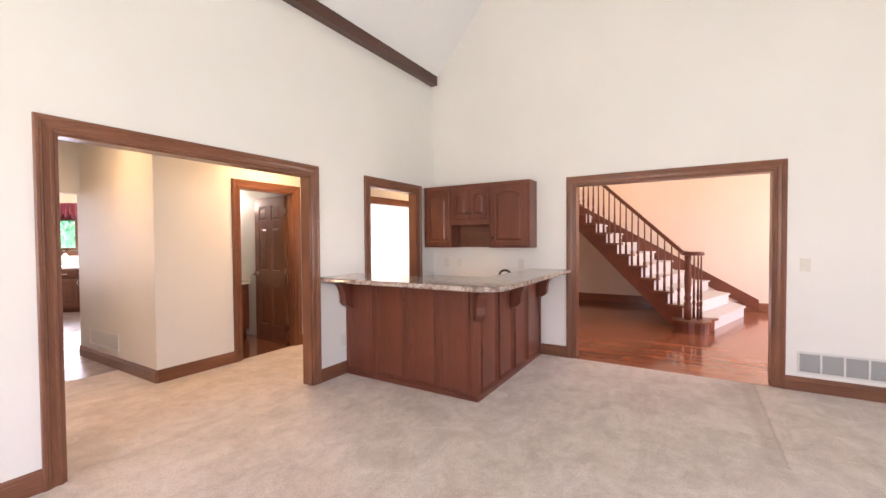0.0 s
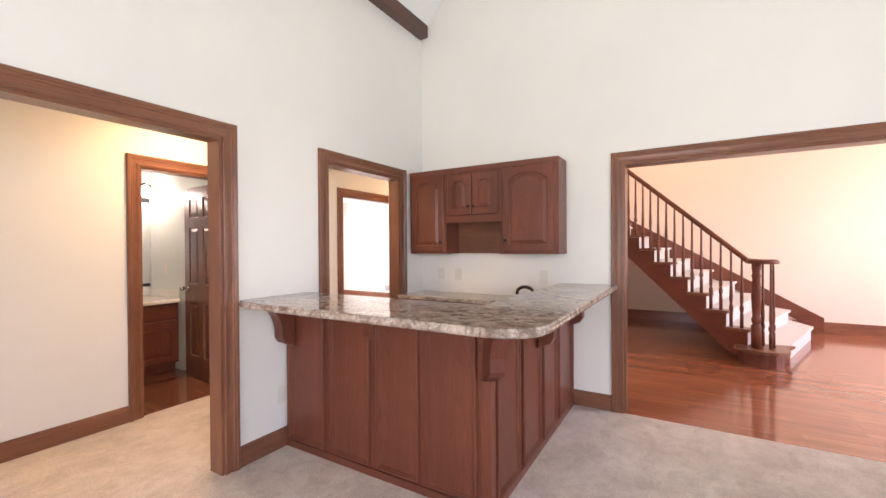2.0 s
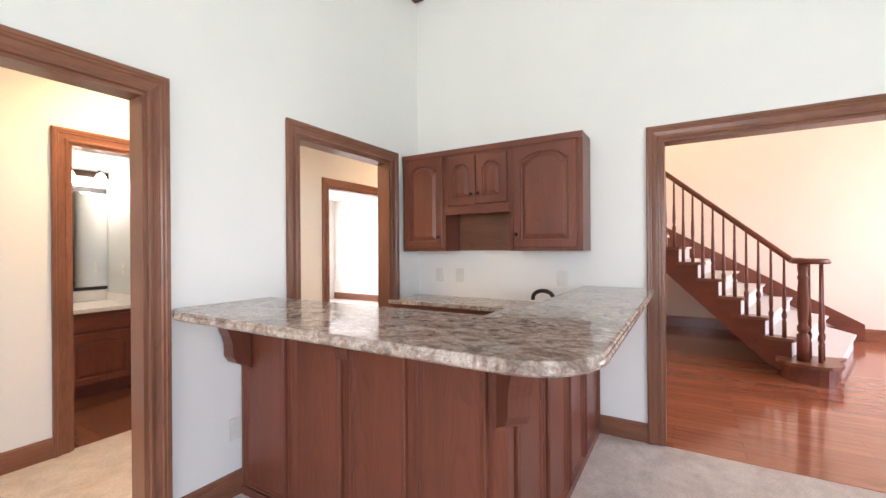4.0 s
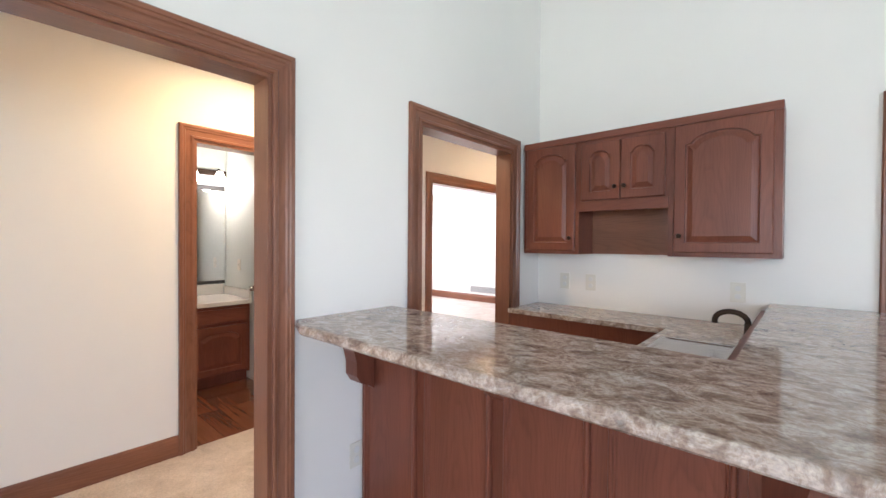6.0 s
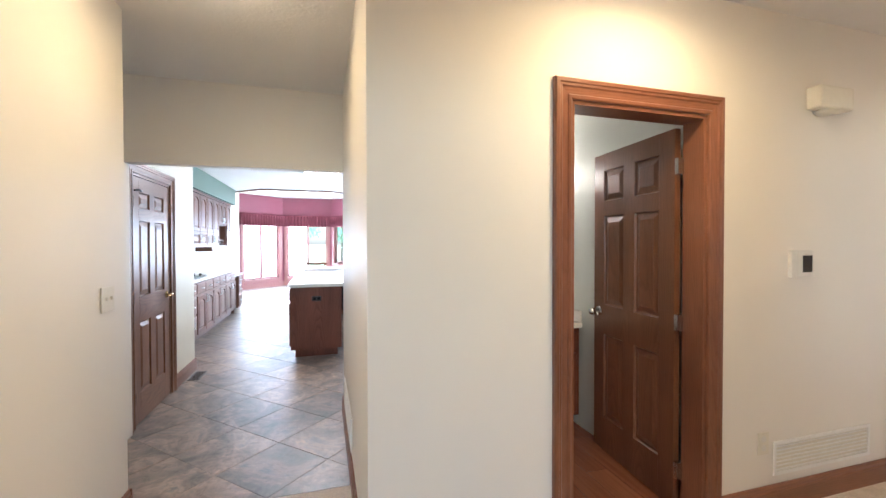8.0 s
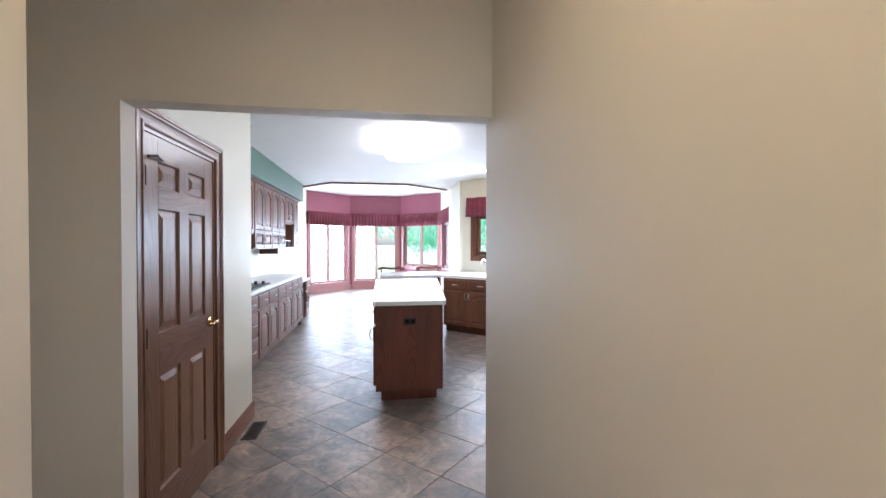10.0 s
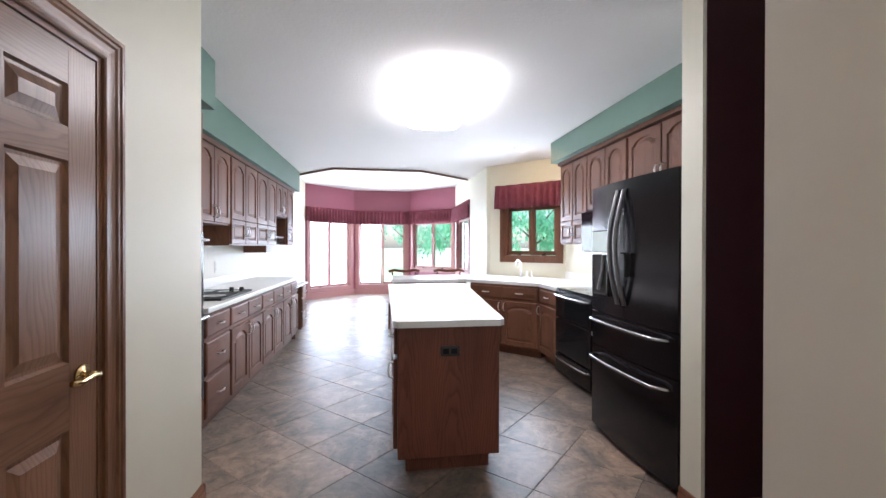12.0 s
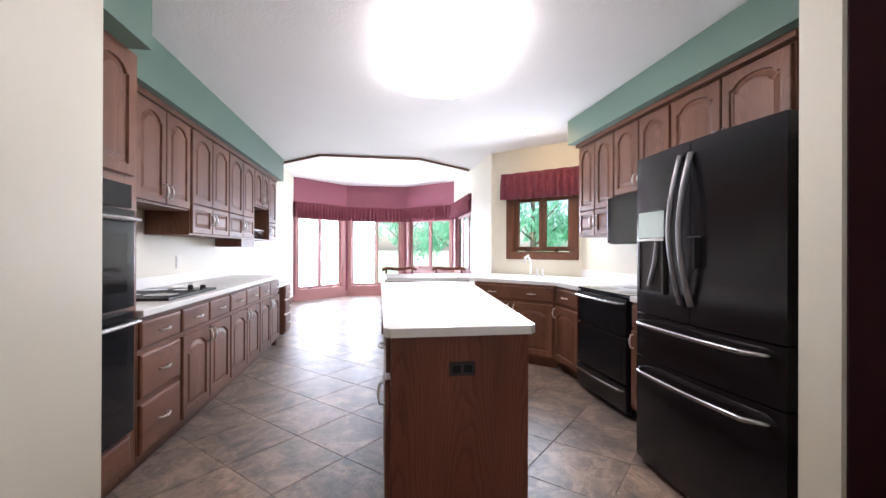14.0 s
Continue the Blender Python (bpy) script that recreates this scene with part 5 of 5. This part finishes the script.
# wall skirt
bm = bmesh.new()
sk = []
for x in (1.81, -2.4):
    z = 0.23 + (1.81 - x) * 0.594
    sk.append((x, z))
va = [bm.verts.new(p) for p in ((1.81, 9.765, 0.0), (1.81, 9.765, 0.23), (sk[1][0], 9.765, sk[1][1]), (sk[1][0], 9.765, sk[1][1] - 0.4))]
vb = [bm.verts.new((v.co.x, 9.798, v.co.z)) for v in va]
bm.faces.new(va)
bm.faces.new(vb[::-1])
for k in range(4):
    bm.faces.new((va[k], va[(k + 1) % 4], vb[(k + 1) % 4], vb[k]))
part("wall_skirt", bm, CAB_X, stair, "stained brown wall skirt")


def baluster_mesh(h):
    bm = bmesh.new()
    lathe(bm, [(0.019, 0), (0.019, 0.17), (0.012, 0.185), (0.022, 0.215), (0.023, 0.25), (0.012, 0.285), (0.017, 0.30), (0.019, 0.36), (0.013, 0.55), (0.010, h)], 10)
    return bm


proto = None
for k in range(2, NS):
    for f in (0.25, 0.75):
        p = inner(k).lerp(inner(k + 1), f)
        h = 0.83 + RISE * (f - 0.25) + 0.04
        ob = part("baluster", baluster_mesh(h), CAB, stair, smooth=True)
        ob.location = (p.x, p.y + 0.02, RISE * k)
bm = bmesh.new()
lathe(bm, [(0.052, 0), (0.052, 0.26), (0.034, 0.28), (0.046, 0.30), (0.050, 0.34), (0.036, 0.37), (0.042, 0.42), (0.050, 0.60), (0.038, 0.80), (0.048, 0.83), (0.036, 0.86), (0.045, 0.92), (0.045, 0.965)], 16, (0.67, 7.19, RISE))
part("newel_post", bm, CAB, stair, smooth=True)
for dx, dy in ((0.13, 0.0), (0.17, 0.12), (0.08, 0.17)):
    ob = part("baluster", baluster_mesh(0.965), CAB, stair, smooth=True)
    ob.location = (0.67 + dx, 7.19 + dy, RISE)
bm = bmesh.new()
lathe(bm, [(0.13, 0), (0.155, 0.008), (0.16, 0.02), (0.145, 0.03), (0.15, 0.04), (0.13, 0.052)], 24, (0.73, 7.23, RISE + 0.965))
part("newel_cap", bm, CAB, stair, smooth=True)
bm = bmesh.new()
rp = [(0.67, 7.19, 1.185)] + [(inner(k).x, inner(k).y + 0.02, 1.0 + RISE * (k - 1)) for k in range(2, NS + 1)]
tube(bm, rp, 0.030, 10)
part("handrail", bm, CAB_X, stair, smooth=True)

# ---- bathroom ----
van = thing("bathroom_vanity", "dark stained vanity cabinet with cultured marble top", "vanity", -4.95, 2.70, 0, 90)
carcass(van, 1.08, 0.62, 0, 0.77, CAB)
for a, b in ((0.03, 0.52), (0.56, 1.05)):
    part("false_drawer", B((a, b, -0.018, -0.001, 0.61, 0.74), r=0.004), CAB_X, van)
    cab_door(van, a, b, 0.13, 0.58, CAB, 0.04)
part("countertop", B((-0.02, 1.09, -0.03, 0.64, 0.772, 0.812), r=0.008), COUNTER_BATH, van)
part("backsplash", B((0, 1.06, 0.625, 0.645, 0.814, 0.92), r=0.004), COUNTER_BATH, van)
part("side_splash", B((1.07, 1.09, -0.02, 0.64, 0.814, 0.90), r=0.004), COUNTER_BATH, van)
bfa = thing("bathroom_faucet", "chrome widespread bathroom faucet on the vanity top", "faucet", -5.42, 3.25, 0.812, 90)
for sx in (-0.10, 0.10):
    bm = bmesh.new()
    lathe(bm, [(0.022, 0), (0.02, 0.02), (0.012, 0.03), (0.02, 0.05), (0.014, 0.06)], 12, (sx, 0, 0))
    part("tap_handle", bm, CHROME, bfa, smooth=True)
bm = bmesh.new()
tube(bm, [(0, 0, 0), (0, -0.01, 0.05), (0, -0.05, 0.08), (0, -0.10, 0.07)], 0.012, 10)
part("spout", bm, CHROME, bfa, smooth=True)
mir = thing("bathroom_mirror", "large frameless bathroom mirror with dark bands at top and bottom above the vanity", "mirror", -5.598, 2.72, 0, 90)
part("glass", B((0, 1.06, -0.006, -0.001, 0.96, 1.93)), MIRROR, mir)
part("dark_band", B((0, 1.06, -0.008, -0.001, 0.925, 0.96)), RUBBER, mir)
# plain dark band along the top of the glass
part("dark_band", B((0, 1.06, -0.008, -0.001, 1.93, 1.985)), RUBBER, mir)
vl = thing("vanity_light", "dark bronze vanity light bar with two lit frosted glass shades", "wall lamp", -5.598, 3.05, 2.12, 90)
part("back_bar", B((0.20, 0.74, -0.03, -0.001, -0.03, 0.03), r=0.005), BRONZE, vl)
for sx in (0.38, 0.63):
    bm = bmesh.new()
    tube(bm, [(sx, -0.03, 0.0), (sx, -0.12, 0.03), (sx, -0.15, 0.0)], 0.008, 8)
    part("arm", bm, BRONZE, vl)
    bm = bmesh.new()
    lathe(bm, [(0.022, 0), (0.04, -0.03), (0.055, -0.09), (0.06, -0.12)], 14, (sx, -0.15, 0.0))
    part("shade", bm, SHADE, vl, smooth=True)


def plate(name, label, x, y, z, turn, w=0.075, h=0.118, kind_="switch", mat=None):
    t = thing(name, label, kind_, x, y, z, turn)
    part("cover", B((-w / 2, w / 2, -0.006, -0.0005, -h / 2, h / 2), r=0.002), mat or ALMOND, t)
    if kind_ == "switch":
        n = max(1, round(w / 0.07))
        for k in range(n):
            cx = (k - (n - 1) / 2) * 0.046
            part("toggle", B((cx - 0.005, cx + 0.005, -0.016, -0.006, -0.004, 0.012), r=0.001), mat or ALMOND, t)
    else:
        for s in (-1, 1):
            bm = bmesh.new()
            cyl(bm, (0, -0.006, s * 0.024), (0, -0.0085, s * 0.024), 0.016, 14)
            part("socket", bm, GRILLE, t)
    return t


plate("light_switch", "almond double light switch on the hall wall", -4.57, 0.91, 1.155, 180, 0.12)
plate("light_switch", "almond light switch on the living room wall", 1.60, YN, 1.16, 0, 0.075)
plate("light_switch", "white switch plate on the bathroom wall above the vanity", -5.25, 3.80, 1.14, 0)
plate("outlet", "almond outlet above the bar counter", -1.12, YN, 1.10, 0, kind_="outlet")
plate("outlet", "almond outlet under the bar cabinets", -2.00, YN, 1.10, 0, kind_="outlet")
plate("outlet", "almond outlet near the room corner", -2.20, YN, 1.10, 0, kind_="outlet")
plate("outlet", "white outlet low on the wall beside the bar", XW, 3.225, 0.36, 90, kind_="outlet")
plate("outlet", "white outlet on the kitchen backsplash wall", -10.0, -0.41, 1.12, 180, kind_="outlet")
plate("outlet", "almond outlet low on the hall wall", -3.83, 4.12, 0.36, 90, kind_="outlet")
plate("light_switch", "almond switch plate on the foyer wall", 2.3, 9.80, 1.2, 0, 0.12)


def grille(label, x, y, z, turn, w, h, cells, slats=6, mat=None, inner_mat=None):
    t = thing("air_grille", label, "air vent", x, y, z, turn)
    part("backing", B((0.01, w - 0.01, -0.004, -0.0005, 0.01, h - 0.01)), inner_mat or GRILLE_IN, t)
    fr = 0.018
    bm = bmesh.new()
    box(bm, 0, w, -0.012, -0.0045, 0, fr)
    box(bm, 0, w, -0.012, -0.0045, h - fr, h)
    for k in range(cells + 1):
        c = k * (w - fr) / cells
        box(bm, c, c + fr * 0.8, -0.0125, -0.0045, fr, h - fr)
    part("frame", bm, mat or GRILLE, t)
    for k in range(slats):
        z0 = fr + (k + 0.5) * (h - 2 * fr) / slats
        part("slat", B((fr, w - fr, -0.010, -0.0045, z0 - 0.0035, z0 + 0.002)), mat or GRILLE_SLAT, t)
    return t


grille("white steel return air grille with grey slatted cells above the baseboard", 1.552, YN, 0.162, 0, 0.955, 0.203, 6, 16)
grille("almond return air grille low on the hall wall", -5.47, 2.06, 0.19, 0, 0.79, 0.20, 1, 7, WHITE, ALMOND)
grille("almond air grille low on the hall wall beside the outlet", -3.83, 4.19, 0.18, 90, 0.77, 0.18, 1, 7, WHITE, ALMOND)
grille("white air grille on the far dining room wall", -6.9, 9.85, 0.20, 0, 0.8, 0.18, 1, 6)
reg = thing("floor_register", "brown metal floor register in the tile", "floor vent", -7.12, 0.545, 0.0, 0)
part("frame", B((-0.20, 0.10, 0.0, 0.11, 0.0005, 0.006), r=0.001), OUTLETB, reg)
for k in range(9):
    part("slat", B((-0.18 + 0.03 * k, -0.163 + 0.03 * k, 0.015, 0.095, 0.006, 0.009)), BRONZE, reg)

th = thing("thermostat", "almond thermostat with dark display on the hall wall", "thermostat", -3.83, 4.37, 1.305, 90)
part("housing", B((-0.08, 0.08, -0.022, -0.0005, -0.072, 0.072), r=0.004), GRILLE, th)
part("display", B((0.0, 0.068, -0.026, -0.0225, -0.045, 0.045)), BLACK, th)
al = thing("alarm_box", "white door chime box high on the hall wall", "door chime", -3.83, 4.54, 2.19, 90)
part("housing", B((-0.13, 0.13, -0.075, -0.0005, -0.055, 0.065), r=0.012), ALMOND, al)
bm = bmesh.new()
lathe(bm, [(0.03, -0.082), (0.052, -0.07), (0.058, -0.056)], 16, (-0.03, -0.04, 0))
part("speaker_dome", bm, ALMOND, al, smooth=True)


def flush_lamp(x, y):
    t = thing("ceiling_lamp", "lit frosted glass flush ceiling lamp with metal rim", "ceiling light", x, y, 2.629)
    bm = bmesh.new()
    lathe(bm, [(0.10, -0.03), (0.125, -0.02), (0.125, 0.0)], 24)
    part("rim", bm, BRASS, t)
    bm = bmesh.new()
    lathe(bm, [(0.03, -0.105), (0.08, -0.093), (0.12, -0.068), (0.138, -0.04), (0.134, -0.031)], 24)
    part("glass_bowl", bm, LAMP, t, smooth=True)


flush_lamp(-4.24, 1.46)
flush_lamp(-3.30, 3.25)
flush_lamp(-3.15, 6.3)

# ---- trees outside ----


def tree(x, y, h, seed):
    rnd = random.Random(seed)
    t = thing("tree", "leafy green tree behind the house", "tree", x, y, -0.45)
    bm = bmesh.new()
    cyl(bm, (0, 0, 0), (0, 0, h * 0.7), 0.20, 10, 0.07)
    for k in range(7):
        a = rnd.uniform(0, 6.28)
        z = h * rnd.uniform(0.25, 0.6)
        cyl(bm, (0, 0, z), (math.cos(a) * h * 0.25, math.sin(a) * h * 0.25, z + h * 0.2), 0.06, 6, 0.02)
    part("trunk", bm, BARK, t)
    verts, faces = [], []
    for c in range(26):
        a, e = rnd.uniform(0, 6.28), rnd.uniform(-0.7, 1)
        rr = h * 0.36 * rnd.uniform(0.4, 1.0)
        cx, cy, cz = rr * math.cos(a), rr * math.sin(a), h * 0.55 + e * h * 0.42
        for k in range(150):
            px, py, pz = (rnd.gauss(0, h * 0.05) for _ in range(3))
            s = rnd.uniform(0.09, 0.18)
            m = Euler((rnd.uniform(0, 6), rnd.uniform(0, 6), 0)).to_matrix()
            i = len(verts)
            for q in ((-s, 0, 0), (0, -s * 0.5, 0), (s, 0, 0), (0, s * 0.5, 0)):
                v = m @ Vector(q)
                verts.append((cx + px + v.x, cy + py + v.y, cz + pz + v.z))
            faces.append((i, i + 1, i + 2, i + 3))
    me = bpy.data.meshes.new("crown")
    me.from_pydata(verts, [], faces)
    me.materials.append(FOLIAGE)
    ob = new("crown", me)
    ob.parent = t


for k, (x, y, h) in enumerate(((-28, 5.5, 6), (-25, 9, 6.5), (-20.5, 12, 6), (-17.5, 13.5, 7), (-33, 8, 8), (-31, 14, 8), (-23, 16, 7), (-26, 20, 8), (-15, 19, 7), (-38, 3.5, 7), (-24, -4.5, 6), (-27, -9, 7), (-21, -8.5, 6.5))):
    tree(x, y, h, k + 3)

# ---- floor tiles ----


def clip_poly(poly, axis, limit, keep_less):
    out = []
    for i, p in enumerate(poly):
        q = poly[(i + 1) % len(poly)]
        ip = (p[axis] <= limit) == keep_less
        iq = (q[axis] <= limit) == keep_less
        if ip:
            out.append(p)
        if ip != iq:
            t = (limit - p[axis]) / (q[axis] - p[axis])
            out.append((p[0] + t * (q[0] - p[0]), p[1] + t * (q[1] - p[1])))
    return out


tiles = sempty("floor_tiles", label="large slate-look tiles laid diagonally")


def tile_mesh(poly, cx, cy):
    bm = bmesh.new()
    n = len(poly)
    rings_to_mesh(bm, [[(px - cx, py - cy, z) for px, py in poly] for z in (-0.004, 0.0)] if n != 4 else [[((px - cx) * s, (py - cy) * s, z) for px, py in poly] for s, z in ((1, -0.004), (1, -0.001), (0.99, 0.0))])
    bmesh.ops.recalc_face_normals(bm, faces=bm.faces)
    me = bpy.data.meshes.new("tile")
    bm.to_mesh(me)
    bm.free()
    me.materials.append(SLATE)
    return me


S = 0.3315
G = 0.0025
full = None
for i in range(-30, 30):
    for j in range(-30, 30):
        cx, cy = -8.339 + (i + j) * S + S, 1.258 + (j - i) * S
        if not (-17.2 < cx < -4.4 and -0.8 < cy < 4.6):
            continue
        if cx > -5.75 and not (0.2 < cy < 2.5):
            continue
        h = S - G
        poly = [(cx - h, cy), (cx, cy - h), (cx + h, cy), (cx, cy + h)]
        if cx + h > -4.685:
            poly = clip_poly(poly, 0, -4.687, True)
            if len(poly) < 3:
                continue
            me = tile_mesh(poly, cx, cy)
        else:
            full = full or tile_mesh(poly, cx, cy)
            me = full
        ob = new("tile", me)
        ob.location = (cx, cy, 0)
        ob.parent = tiles
